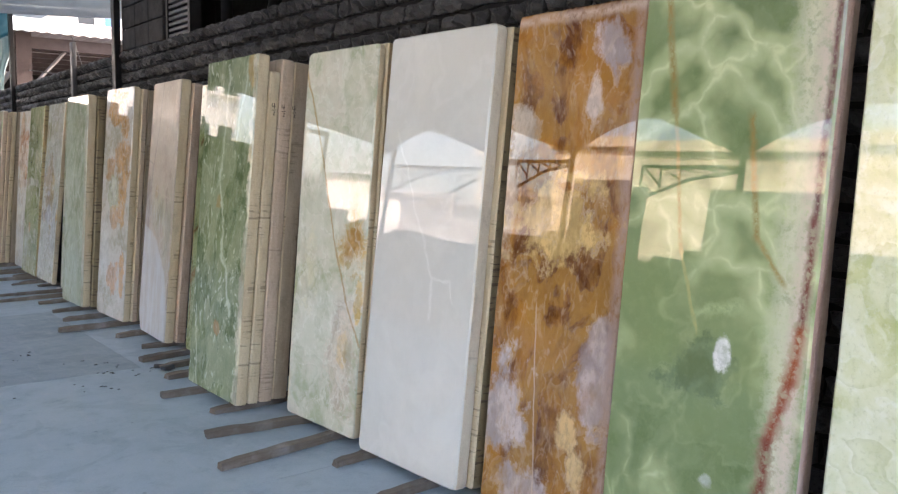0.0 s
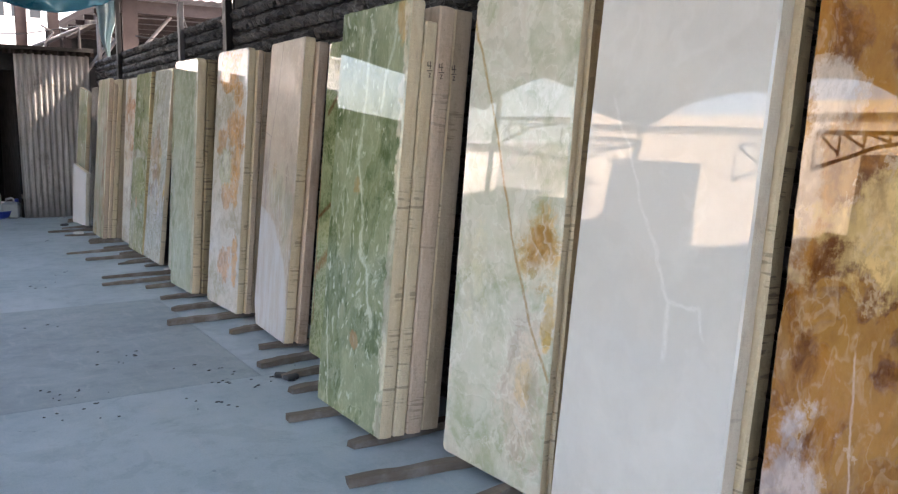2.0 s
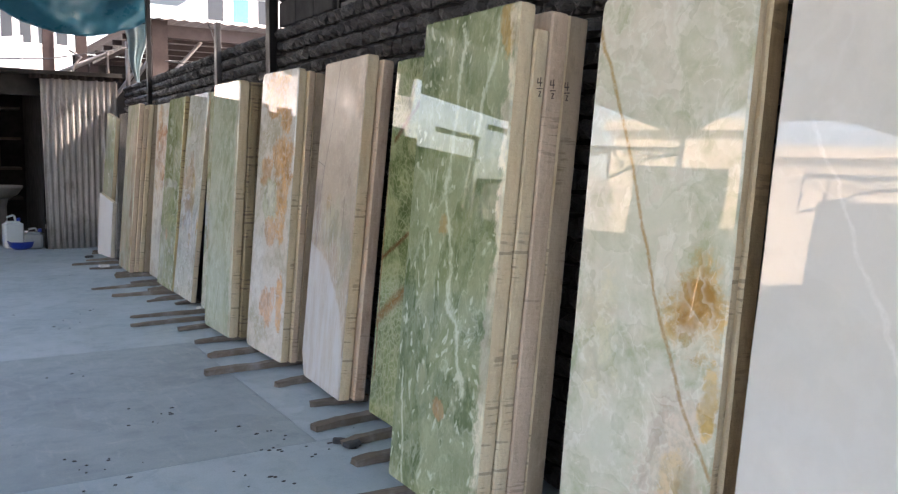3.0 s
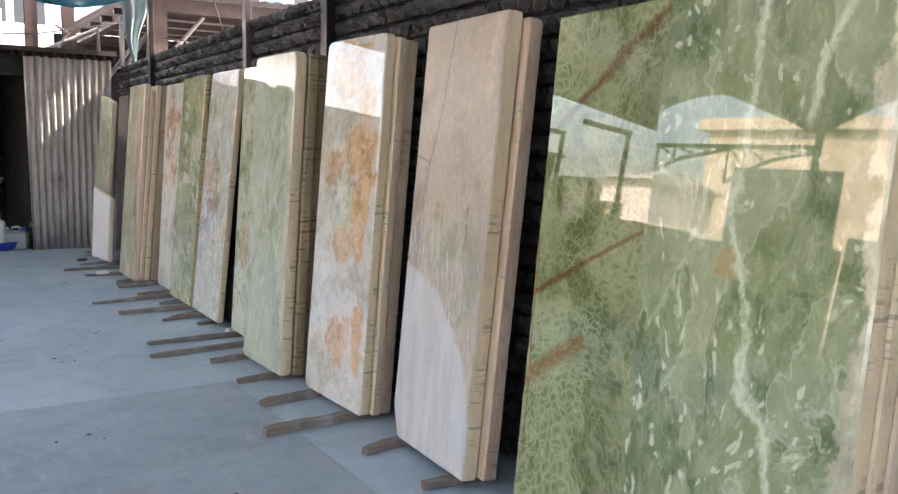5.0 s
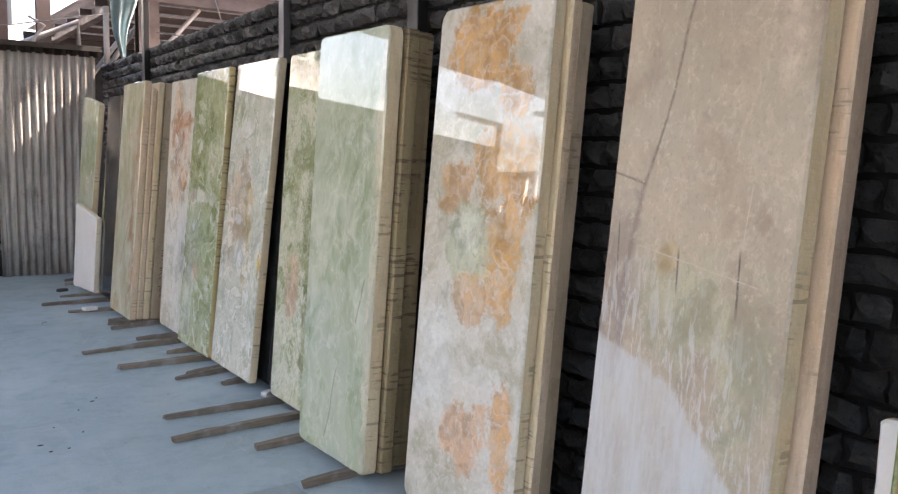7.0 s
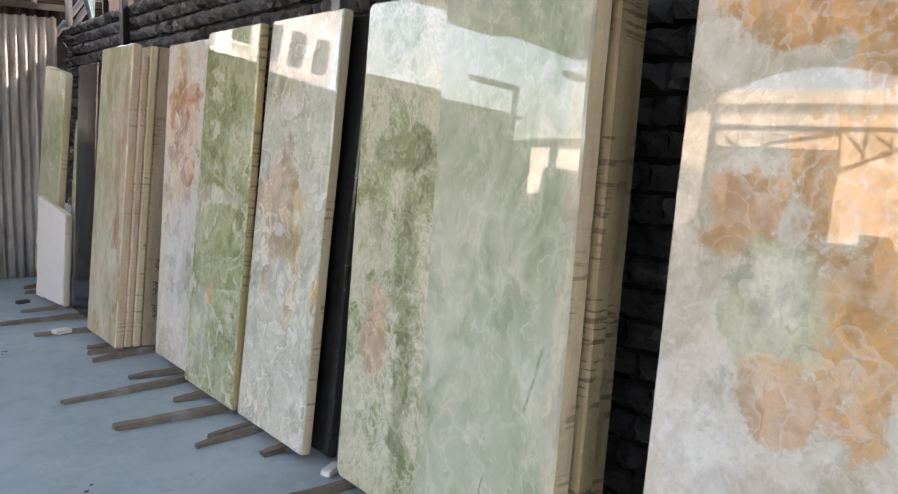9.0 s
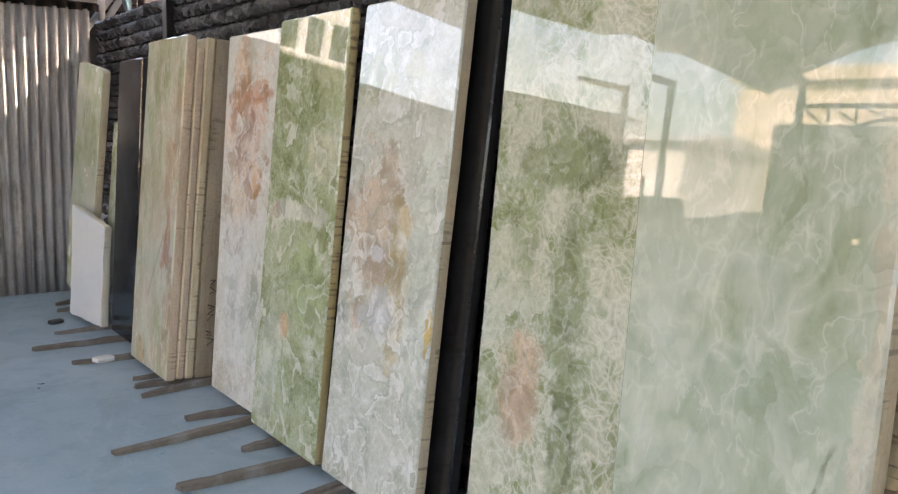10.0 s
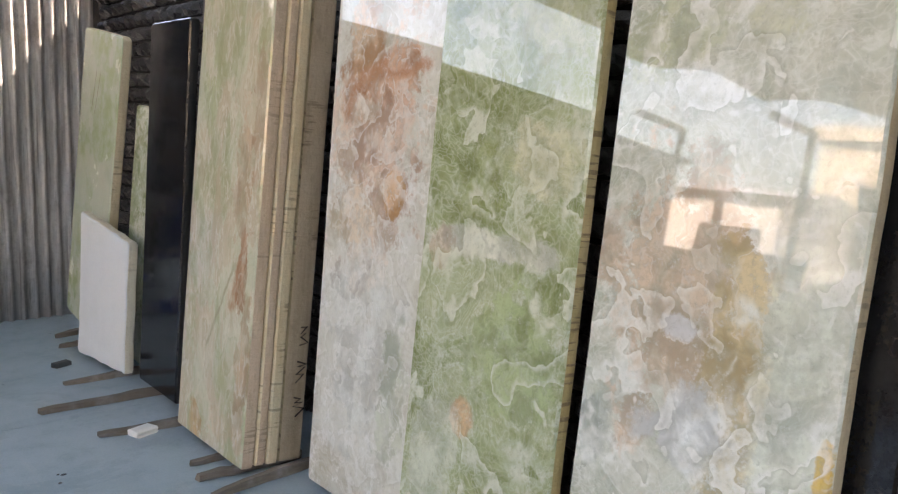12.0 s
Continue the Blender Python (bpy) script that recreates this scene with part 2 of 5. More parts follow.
def paint(name, colour, rough=0.6, metal=0.0, vary=0.25, scale=6.0, bump=0.15, dirt=None, grain=60.0, spread=0.12):
    """Plain painted or raw surface with stains, grain and fine relief."""
    g = Graph(name)
    n1, n2 = g.noise(scale, 5, 0.65), g.noise(grain, 4, 0.7)
    d = dirt or tuple(c * 0.5 for c in colour)
    col = g.mix(g.ramp(n1, 0.4, 0.75, 0, vary), colour, d)
    col = g.mix(g.ramp(n2, 0.35, 0.7, 0, vary * 0.6), col, d)
    g.bump(n2, bump, 0.004)
    return g.done(col, g.ramp(n1, 0.3, 0.7, rough - spread, min(1.0, rough + spread)), metal)


# ---- geometry helpers ----
def link(name, bm, mats, parent=None, label=""):
    me = bpy.data.meshes.new(name)
    bm.normal_update()
    bm.to_mesh(me)
    bm.free()
    for m in mats if isinstance(mats, (list, tuple)) else [mats]:
        me.materials.append(m)
    ob = new(name, me)
    if parent:
        ob.parent = parent
    if label:
        ob["label"] = label
    return ob


def part(name, bm, material, parent, label=""):
    return link(name, bm, material, parent, label)


def box(bm, x0, x1, y0, y1, z0, z1, bevel=0.0, m=None, mat=0):
    r = bmesh.ops.create_cube(bm, size=1)
    vs = r["verts"]
    bmesh.ops.transform(bm, matrix=Matrix.Translation(((x0 + x1) / 2, (y0 + y1) / 2, (z0 + z1) / 2)) @ Matrix.Diagonal((x1 - x0, y1 - y0, z1 - z0, 1)), verts=vs)
    fs = list({f for v in vs for f in v.link_faces})
    if bevel:
        es = list({e for v in vs for e in v.link_edges})
        out = bmesh.ops.bevel(bm, geom=es, offset=bevel, segments=1, affect="EDGES")
        vs = list({v for f in out["faces"] for v in f.verts} | {v for v in vs if v.is_valid})
        fs = list({f for v in vs for f in v.link_faces})
    for f in fs:
        f.material_index = mat
    if m:
        bmesh.ops.transform(bm, matrix=m, verts=vs)
    return vs


def tube(bm, pts, radius, sides=8, cap=True):
    """A round rod along points; radius may be a list."""
    pts = [Vector(p) for p in pts]
    rad = radius if isinstance(radius, (list, tuple)) else [radius] * len(pts)
    rings = []
    for i, p in enumerate(pts):
        d = (pts[min(i + 1, len(pts) - 1)] - pts[max(i - 1, 0)]).normalized()
        s = d.cross(Vector((0, 0, 1)) if abs(d.z) < 0.9 else Vector((1, 0, 0))).normalized()
        u = s.cross(d)
        rings.append([bm.verts.new(p + rad[i] * (math.cos(2 * math.pi * k / sides) * s + math.sin(2 * math.pi * k / sides) * u)) for k in range(sides)])
    for a, b in zip(rings, rings[1:]):
        for k in range(sides):
            bm.faces.new((a[k], a[(k + 1) % sides], b[(k + 1) % sides], b[k])).smooth = True
    if cap:
        bm.faces.new(rings[0][::-1])
        bm.faces.new(rings[-1])


def lathe(bm, profile, sides=20, m=None):
    rings = []
    for r, z in profile:
        rings.append([bm.verts.new((r * math.cos(2 * math.pi * k / sides), r * math.sin(2 * math.pi * k / sides), z)) for k in range(sides)])
    for a, b in zip(rings, rings[1:]):
        for k in range(sides):
            bm.faces.new((a[k], a[(k + 1) % sides], b[(k + 1) % sides], b[k])).smooth = True
    bm.faces.new(rings[0][::-1])
    bm.faces.new(rings[-1])
    if m:
        bmesh.ops.transform(bm, matrix=m, verts=[v for r in rings for v in r])


def slab_mesh(width, height, thick, seed, radius=0.014, cut=0.0, top_slope=0.0, rough=0.0025, notch=None, flare=0.0):
    """A slab standing on its short side: y along its width, z up, its polished face at x = 0.
    cut: the far bottom corner sawn off by that many metres; top_slope: how much lower the far top is; notch: (depth, height) at the far bottom; flare: how much wider its foot is."""
    rng = random.Random(seed)
    h0, h1 = height, height - top_slope
    pts = [(0, 0)]
    if notch:
        pts += [(width - notch[0], 0), (width - notch[0], notch[1]), (width, notch[1])]
    elif cut:
        pts += [(width - cut * 0.45, 0), (width, cut)]
    else:
        pts += [(width + flare, 0)]
    pts += [(width, h1), (0, h0)]
    # round the corners
    out = []
    n = len(pts)
    for i in range(n):
        p, a, b = Vector(pts[i]), Vector(pts[i - 1]), Vector(pts[(i + 1) % n])
        r = radius * rng.uniform(0.6, 1.4)
        u, v = (a - p).normalized(), (b - p).normalized()
        for k in range(4):
            s = k / 3
            out.append(p + u * r * (1 - s) ** 2 + v * r * s ** 2)
    fine = []
    for a, b in zip(out, out[1:] + out[:1]):
        k = max(1, int((b - a).length / 0.07))
        for j in range(k):
            fine.append(a.lerp(b, j / k))
    ring = [p + Vector((rng.uniform(-1, 1), rng.uniform(-1, 1))) * rough * 0.35 + Vector((noise.noise((p.x * 3, p.y * 3, seed * 1.7)), 0)) * rough * 1.2 for p in fine]
    mid = Vector((width / 2, height / 2))
    bm = bmesh.new()

    def loop(x, inset):
        return [bm.verts.new((x, q.x + (mid.x - q.x) / width * 2 * inset, q.y + (mid.y - q.y) / height * 2 * inset)) for q in ring]

    c = min(0.007, thick * 0.15)
    loops = [loop(0, c), loop(c, 0), loop(thick * 0.5, -rng.uniform(0, 0.002)), loop(thick - c, 0), loop(thick, c)]
    for i, (a, b) in enumerate(zip(loops, loops[1:])):
        for k in range(len(ring)):
            f = bm.faces.new((a[k], b[k], b[(k + 1) % len(ring)], a[(k + 1) % len(ring)]))
            f.material_index = 0 if i == 0 else 1
    bm.faces.new(loops[0])
    bm.faces.new(loops[-1][::-1])
    bmesh.ops.recalc_face_normals(bm, faces=bm.faces)
    return bm


def slab(x, y, width, height, thick, lean, face, edge, label, seed, turn=0.0, slant=0.0, z=0.045, name="onyx_slab", category="stone slab", group="", **shape):
    ob = link(name, slab_mesh(width, height, thick, seed, **shape), [face, edge])
    ob.matrix_world = Matrix.Translation((x, y, z)) @ Matrix.Rotation(turn, 4, "Z") @ Matrix.Rotation(math.atan(lean), 4, "Y") @ Matrix.Rotation(slant, 4, "X")
    return tagged(ob, label, category, group, "thing")


# ---- materials ----
EDGE_CREAM = sawn("edge_cream", 1, (0.62, 0.48, 0.30), (0.76, 0.65, 0.46))
EDGE_PINK = sawn("edge_pinkish", 2, (0.54, 0.40, 0.28), (0.70, 0.55, 0.42), marks=0.4)
EDGE_GREY = sawn("edge_grey", 3, (0.38, 0.29, 0.195), (0.54, 0.43, 0.315), marks=0.5)
EDGE_OLIVE = sawn("edge_olive", 4, (0.24, 0.185, 0.10), (0.40, 0.315, 0.19), marks=0.95)
EDGE_YELLOW = sawn("edge_yellow", 5, (0.42, 0.32, 0.14), (0.58, 0.47, 0.26), marks=0.7)
EDGE_WHITE = sawn("edge_white", 6, (0.70, 0.60, 0.46), (0.79, 0.72, 0.59), marks=0.2)
EDGE_MAUVE = sawn("edge_mauve", 7, (0.42, 0.26, 0.20), (0.62, 0.48, 0.42), marks=0.2)
EDGE_UMBER = sawn("edge_umber", 9, (0.36, 0.25, 0.13), (0.54, 0.40, 0.24), marks=0.4)
EDGE_BROWN = sawn("edge_brown", 8, (0.40, 0.28, 0.20), (0.56, 0.44, 0.35), marks=0.4)
PALE = onyx("onyx_pale_lime", 1, (0.48, 0.53, 0.23), (0.64, 0.67, 0.38), (0.76, 0.77, 0.56), 2.0, web_amt=0.5, bands=0.35, band_scale=2.4, glow=0.5, glow_scale=3.5)
BROWN_VEIN = (0.30, 0.22, 0.07)
JADE = onyx("onyx_jade_web", 2, (0.15, 0.215, 0.085), (0.235, 0.305, 0.14), (0.205, 0.275, 0.12), 1.5, web=(0.60, 0.68, 0.38), web_amt=0.12, web_scale=1.7, glow=1.25, glow_scale=4.2, grain=0.08, soft=0.5, rim=0.15,
            blobs=((0.36, 0.79, 0.12, 0.11, (0.12, 0.18, 0.09), 0.65), (0.27, 0.845, 0.025, 0.045, (0.72, 0.74, 0.70), 0.9), (0.28, 0.46, 0.03, 0.035, (0.66, 0.70, 0.62), 0.7)),
            lines=((0.381, 0.947, 0.21, 1.01, 0.03, (0.38, 0.46, 0.24), 0.10), (0.075, -0.1, 0.085, 2.2, 0.075, (0.62, 0.63, 0.45), 0.05), (0.045, -0.1, 0.035, 2.2, 0.05, (0.66, 0.56, 0.46), 0.05), (0.012, 1.95, 0.025, 1.25, 0.018, (0.15, 0.045, 0.05), 0.03),
                   (0.025, 1.27, 0.035, 0.95, 0.022, (0.18, 0.045, 0.035), 0.03), (0.035, 0.97, 0.045, 0.80, 0.034, (0.34, 0.075, 0.02), 0.03), (0.045, 0.82, 0.10, 0.62, 0.036, (0.30, 0.05, 0.015), 0.04),
                   (0.10, 0.64, 0.10, 0.1, 0.036, (0.20, 0.03, 0.015), 0.05), (0.58, 1.95, 0.52, 1.56, 0.022, BROWN_VEIN, 0.03), (0.52, 1.58, 0.445, 1.13, 0.012, (0.36, 0.30, 0.12), 0.03),
                   (0.445, 1.14, 0.365, 0.90, 0.010, (0.45, 0.42, 0.18), 0.03), (0.245, 1.56, 0.195, 1.19, 0.018, BROWN_VEIN, 0.03), (0.195, 1.2, 0.093, 1.07, 0.014, (0.36, 0.28, 0.11), 0.03)))
AMBER = onyx("onyx_amber", 3, (0.15, 0.05, 0.009), (0.40, 0.17, 0.024), (0.44, 0.22, 0.05), 3.6, web=(0.70, 0.56, 0.42), web_amt=0.15, web_scale=4.5, streak=0.6, grain=0.14, soft=0.45, wisps=0.2, bands=0.15, band_scale=3.0, rim=0.5, flecks=0.2,
             blobs=((0.14, 1.83, 0.09, 0.12, (0.56, 0.47, 0.47), 0.95), (0.21, 1.68, 0.035, 0.13, (0.66, 0.54, 0.48), 0.9), (0.57, 1.53, 0.09, 0.11, (0.66, 0.56, 0.46), 0.8), (0.62, 1.25, 0.05, 0.2, (0.66, 0.56, 0.46), 0.6),
                    (0.35, 1.17, 0.28, 0.17, (0.70, 0.48, 0.19), 0.85), (0.57, 0.38, 0.15, 0.24, (0.52, 0.44, 0.42), 0.95), (0.07, 0.66, 0.09, 0.22, (0.50, 0.41, 0.40), 0.85), (0.21, 0.39, 0.05, 0.07, (0.68, 0.45, 0.20), 0.9),
                    (0.155, 0.25, 0.05, 0.08, (0.66, 0.46, 0.22), 0.9), (0.4, 0.12, 0.2, 0.1, (0.50, 0.42, 0.40), 0.8)),
             lines=((0.02, 0.0, 0.02, 2.05, 0.045, (0.45, 0.31, 0.25), 0.05), (0.0, 1.97, 0.66, 1.97, 0.035, (0.62, 0.46, 0.36), 0.03), (0.42, 0.85, 0.36, 0.1, 0.006, (0.62, 0.46, 0.34), 0.03)))
MILK_VEIN = (0.765, 0.755, 0.705)
MILK = onyx("onyx_milk_white", 4, (0.645, 0.635, 0.58), (0.715, 0.705, 0.645), (0.68, 0.67, 0.615), 1.2, web=MILK_VEIN, web_amt=0.35, web_scale=1.3, grain=0.05,
            lines=((0.61, 1.54, 0.51, 1.35, 0.009, MILK_VEIN, 0.08), (0.51, 1.35, 0.383, 1.10, 0.010, MILK_VEIN, 0.08), (0.383, 1.10, 0.276, 0.887, 0.011, MILK_VEIN, 0.08), (0.276, 0.887, 0.158, 0.879, 0.012, MILK_VEIN, 0.08),
                   (0.158, 0.88, 0.115, 0.80, 0.010, MILK_VEIN, 0.08), (0.276, 0.887, 0.269, 0.70, 0.014, MILK_VEIN, 0.04)))
FLOWER = onyx("onyx_pale_with_amber_spot", 5, (0.43, 0.46, 0.30), (0.62, 0.625, 0.49), (0.68, 0.64, 0.53), 3.2, web=(0.80, 0.80, 0.70), web_amt=0.45, grain=0.15, soft=0.6, wisps=0.45, bands=0.3, band_scale=3.0,
              lines=((0.66, 1.95, 0.60, 1.78, 0.016, (0.46, 0.30, 0.10), 0.03), (0.60, 1.80, 0.403, 1.34, 0.013, (0.42, 0.29, 0.11), 0.03), (0.403, 1.34, 0.282, 0.99, 0.012, (0.42, 0.27, 0.11), 0.03), (0.282, 0.99, 0.124, 0.66, 0.012, (0.40, 0.26, 0.12), 0.03),
                     (0.124, 0.66, 0.0, 0.47, 0.012, (0.42, 0.28, 0.13), 0.03)),
              blobs=((0.16, 0.35, 0.15, 0.3, (0.60, 0.47, 0.37), 0.65), (0.122, 0.985, 0.135, 0.165, (0.60, 0.34, 0.055), 0.75), (0.115, 0.98, 0.085, 0.11, (0.46, 0.20, 0.02), 0.7), (0.03, 0.70, 0.03, 0.12, (0.62, 0.38, 0.06), 0.85),
                     (0.14, 0.43, 0.05, 0.09, (0.58, 0.40, 0.16), 0.6), (0.5, 0.8, 0.08, 0.25, (0.66, 0.60, 0.38), 0.4)))
SQUIGGLE = (0.60, 0.65, 0.47)
MOSS = onyx("onyx_moss_green", 6, (0.115, 0.16, 0.07), (0.23, 0.275, 0.14), (0.32, 0.365, 0.215), 4.6, web=SQUIGGLE, web_amt=0.45, web_scale=4.2, streak=0.6, flecks=0.8, grain=0.35, wisps=0.15, bands=0.12, band_scale=4.0, rim=0.2,
            blobs=((0.06, 1.88, 0.07, 0.10, (0.45, 0.30, 0.10), 0.9), (-0.02, 1.0, 0.07, 1.6, (0.66, 0.60, 0.44), 0.85), (0.32, 0.40, 0.045, 0.045, (0.36, 0.20, 0.08), 0.85), (0.40, 1.15, 0.05, 0.05, (0.42, 0.25, 0.08), 0.6)),
            lines=((0.12, 1.95, 0.20, 1.5, 0.02, SQUIGGLE, 0.12), (0.36, 1.92, 0.40, 1.3, 0.022, SQUIGGLE, 0.16), (0.40, 1.32, 0.28, 0.8, 0.02, SQUIGGLE, 0.16), (0.28, 0.82, 0.12, 0.5, 0.024, SQUIGGLE, 0.16), (0.64, 0.5, 0.56, 0.0, 0.012, SQUIGGLE, 0.07)))
CRACK_RED = (0.135, 0.058, 0.018)
CRACKLE = onyx("onyx_green_cell_pattern", 7, (0.12, 0.155, 0.06), (0.235, 0.285, 0.125), (0.31, 0.34, 0.175), 2.6, web=(0.39, 0.42, 0.24), web_amt=0.25, cells=0.8, cell_scale=27, cell_warp=0.06, grain=0.2, wisps=0.2,
               lines=((0.30, 1.875, 0.53, 1.71, 0.042, CRACK_RED, 0.04), (0.53, 1.71, 0.80, 1.49, 0.030, CRACK_RED, 0.04), (0.16, 1.97, 0.30, 1.87, 0.035, (0.20, 0.10, 0.03), 0.04), (0.86, 0.855, 0.55, 1.02, 0.024, CRACK_RED, 0.03),
                      (0.55, 1.02, 0.28, 1.155, 0.016, (0.20, 0.10, 0.04), 0.03), (0.86, 0.50, 0.53, 0.735, 0.055, (0.24, 0.12, 0.03), 0.06), (0.845, 1.5, 0.81, 0.2, 0.011, (0.25, 0.12, 0.05), 0.04)))
DARK_CRACK, SCRATCH = (0.17, 0.13, 0.10), (0.52, 0.46, 0.37)
BEIGE = onyx("onyx_rosy_beige", 8, (0.365, 0.295, 0.225), (0.45, 0.375, 0.285), (0.425, 0.37, 0.285), 3.0, web=(0.66, 0.60, 0.50), web_amt=0.2, web_scale=3.6, streak=0.8, wisps=0.2, grain=0.6, rim=0.1, soft=0.8,
             blobs=((0.36, 1.0, 0.2, 0.16, (0.37, 0.38, 0.25), 0.7), (0.12, 0.85, 0.1, 0.25, (0.40, 0.40, 0.28), 0.7), (0.62, 1.05, 0.1, 0.3, (0.30, 0.235, 0.21), 0.6), (0.42, 1.12, 0.05, 0.06, (0.46, 0.31, 0.13), 0.6), (0.08, 1.85, 0.05, 0.2, (0.62, 0.52, 0.42), 0.6)),
             lines=((0.41, 1.98, 0.489, 1.55, 0.009, DARK_CRACK, 0.03), (0.489, 1.55, 0.55, 1.34, 0.009, DARK_CRACK, 0.03), (0.55, 1.36, 0.60, 1.02, 0.016, (0.25, 0.19, 0.16), 0.03), (0.60, 1.04, 0.59, 0.80, 0.030, (0.30, 0.235, 0.215), 0.03),
                    (0.76, 1.395, 0.55, 1.345, 0.006, DARK_CRACK, 0.03), (0.64, 1.22, 0.625, 1.04, 0.005, (0.09, 0.08, 0.07), 0.006), (0.386, 1.16, 0.38, 1.04, 0.006, (0.09, 0.08, 0.07), 0.006), (0.17, 1.17, 0.162, 1.0, 0.006, (0.06, 0.055, 0.05), 0.004),
                    (0.153, 1.36, 0.165, 1.20, 0.004, SCRATCH, 0.005), (0.544, 1.156, 0.096, 1.085, 0.004, SCRATCH, 0.02)),
             dust=(0.80, 0.12, 0.86, 0.80, (0.60, 0.63, 0.65)), rough=0.40, shine=0.0)
ORANGE = (0.60, 0.30, 0.07)
PEACH = onyx("onyx_peach_blotches", 9, (0.46, 0.435, 0.34), (0.63, 0.615, 0.55), (0.65, 0.615, 0.545), 3.2, web=(0.82, 0.81, 0.77), web_amt=0.3, web_scale=3.8, flecks=0.25, soft=0.4, wisps=0.15, bands=0.25, band_scale=5.0, rim=0.1, band_dark=0.25,
             blobs=((0.36, 1.82, 0.24, 0.17, ORANGE, 0.85), (0.16, 1.66, 0.10, 0.10, ORANGE, 0.7), (0.20, 1.38, 0.20, 0.18, (0.60, 0.33, 0.12), 0.85), (0.47, 1.29, 0.12, 0.11, (0.60, 0.34, 0.15), 0.8), (0.16, 1.1, 0.13, 0.24, (0.60, 0.32, 0.10), 0.85),
                    (0.37, 1.08, 0.15, 0.16, (0.43, 0.47, 0.32), 0.85), (0.36, 1.13, 0.08, 0.08, (0.62, 0.64, 0.55), 0.7), (0.32, 0.87, 0.14, 0.09, (0.58, 0.33, 0.15), 0.75), (0.50, 0.85, 0.06, 0.10, (0.42, 0.42, 0.34), 0.6),
                    (0.33, 0.33, 0.15, 0.14, (0.60, 0.34, 0.18), 0.85), (0.09, 0.40, 0.06, 0.22, (0.58, 0.30, 0.10), 0.85), (0.52, 0.6, 0.12, 0.3, (0.66, 0.68, 0.66), 0.5)))
MINT = onyx("onyx_mint", 10, (0.285, 0.345, 0.225), (0.40, 0.45, 0.325), (0.455, 0.50, 0.40), 2.4, web=(0.66, 0.70, 0.59), web_amt=0.25, web_scale=3.4, glow=0.7, glow_scale=9.0, streak=0.7, grain=0.12, wisps=0.4, bands=0.2, band_scale=3.0,
            lines=((0.075, 0.86, 0.13, 0.66, 0.008, (0.25, 0.27, 0.19), 0.04), (0.28, 0.42, 0.36, 0.08, 0.008, (0.28, 0.29, 0.2), 0.05)), blobs=((0.0, 1.0, 0.05, 1.5, (0.62, 0.54, 0.42), 0.6),))
MOSS_DARK = (0.17, 0.21, 0.08)
LACE = onyx("onyx_moss_lace", 11, (0.27, 0.31, 0.155), (0.49, 0.52, 0.37), (0.60, 0.60, 0.47), 3.8, web=(0.78, 0.77, 0.66), web_amt=0.6, web_scale=4.6, cells=0.5, cell_scale=24, wisps=0.25, bands=0.25, band_scale=4.5, soft=0.7, rim=0.3,
            blobs=((0.98, 1.0, 0.09, 0.35, MOSS_DARK, 0.75), (1.02, 1.38, 0.22, 0.10, MOSS_DARK, 0.8), (0.95, 0.45, 0.08, 0.35, MOSS_DARK, 0.8), (1.17, 1.18, 0.08, 0.14, (0.24, 0.28, 0.12), 0.6), (1.15, 0.64, 0.10, 0.20, (0.58, 0.40, 0.27), 0.9),
                   (1.2, 1.75, 0.15, 0.12, (0.40, 0.42, 0.24), 0.6), (0.30, 0.9, 0.1, 0.5, (0.20, 0.26, 0.10), 0.7)))
ICE = onyx("onyx_ice_grey", 12, (0.42, 0.44, 0.345), (0.57, 0.59, 0.50), (0.56, 0.56, 0.47), 3.4, web=(0.84, 0.84, 0.80), web_amt=0.5, web_scale=4.5, flecks=0.45, wisps=0.25, cells=0.25, cell_scale=34, bands=0.7, band_scale=5.5, band_count=4.5, rim=0.5,
           blobs=((0.42, 1.05, 0.24, 0.38, (0.56, 0.41, 0.29), 0.8), (0.26, 0.9, 0.09, 0.35, (0.52, 0.42, 0.22), 0.75), (0.35, 0.74, 0.12, 0.11, (0.66, 0.68, 0.66), 0.95), (0.40, 0.98, 0.07, 0.035, (0.82, 0.82, 0.82), 0.95), (0.63, 0.67, 0.06, 0.11, (0.36, 0.39, 0.34), 0.85),
                  (0.10, 0.95, 0.09, 0.6, (0.62, 0.66, 0.56), 0.6), (0.02, 0.75, 0.022, 0.09, (0.58, 0.37, 0.06), 0.95), (0.52, 1.66, 0.18, 0.12, (0.42, 0.45, 0.28), 0.7), (0.27, 1.7, 0.08, 0.08, (0.46, 0.46, 0.30), 0.6)))
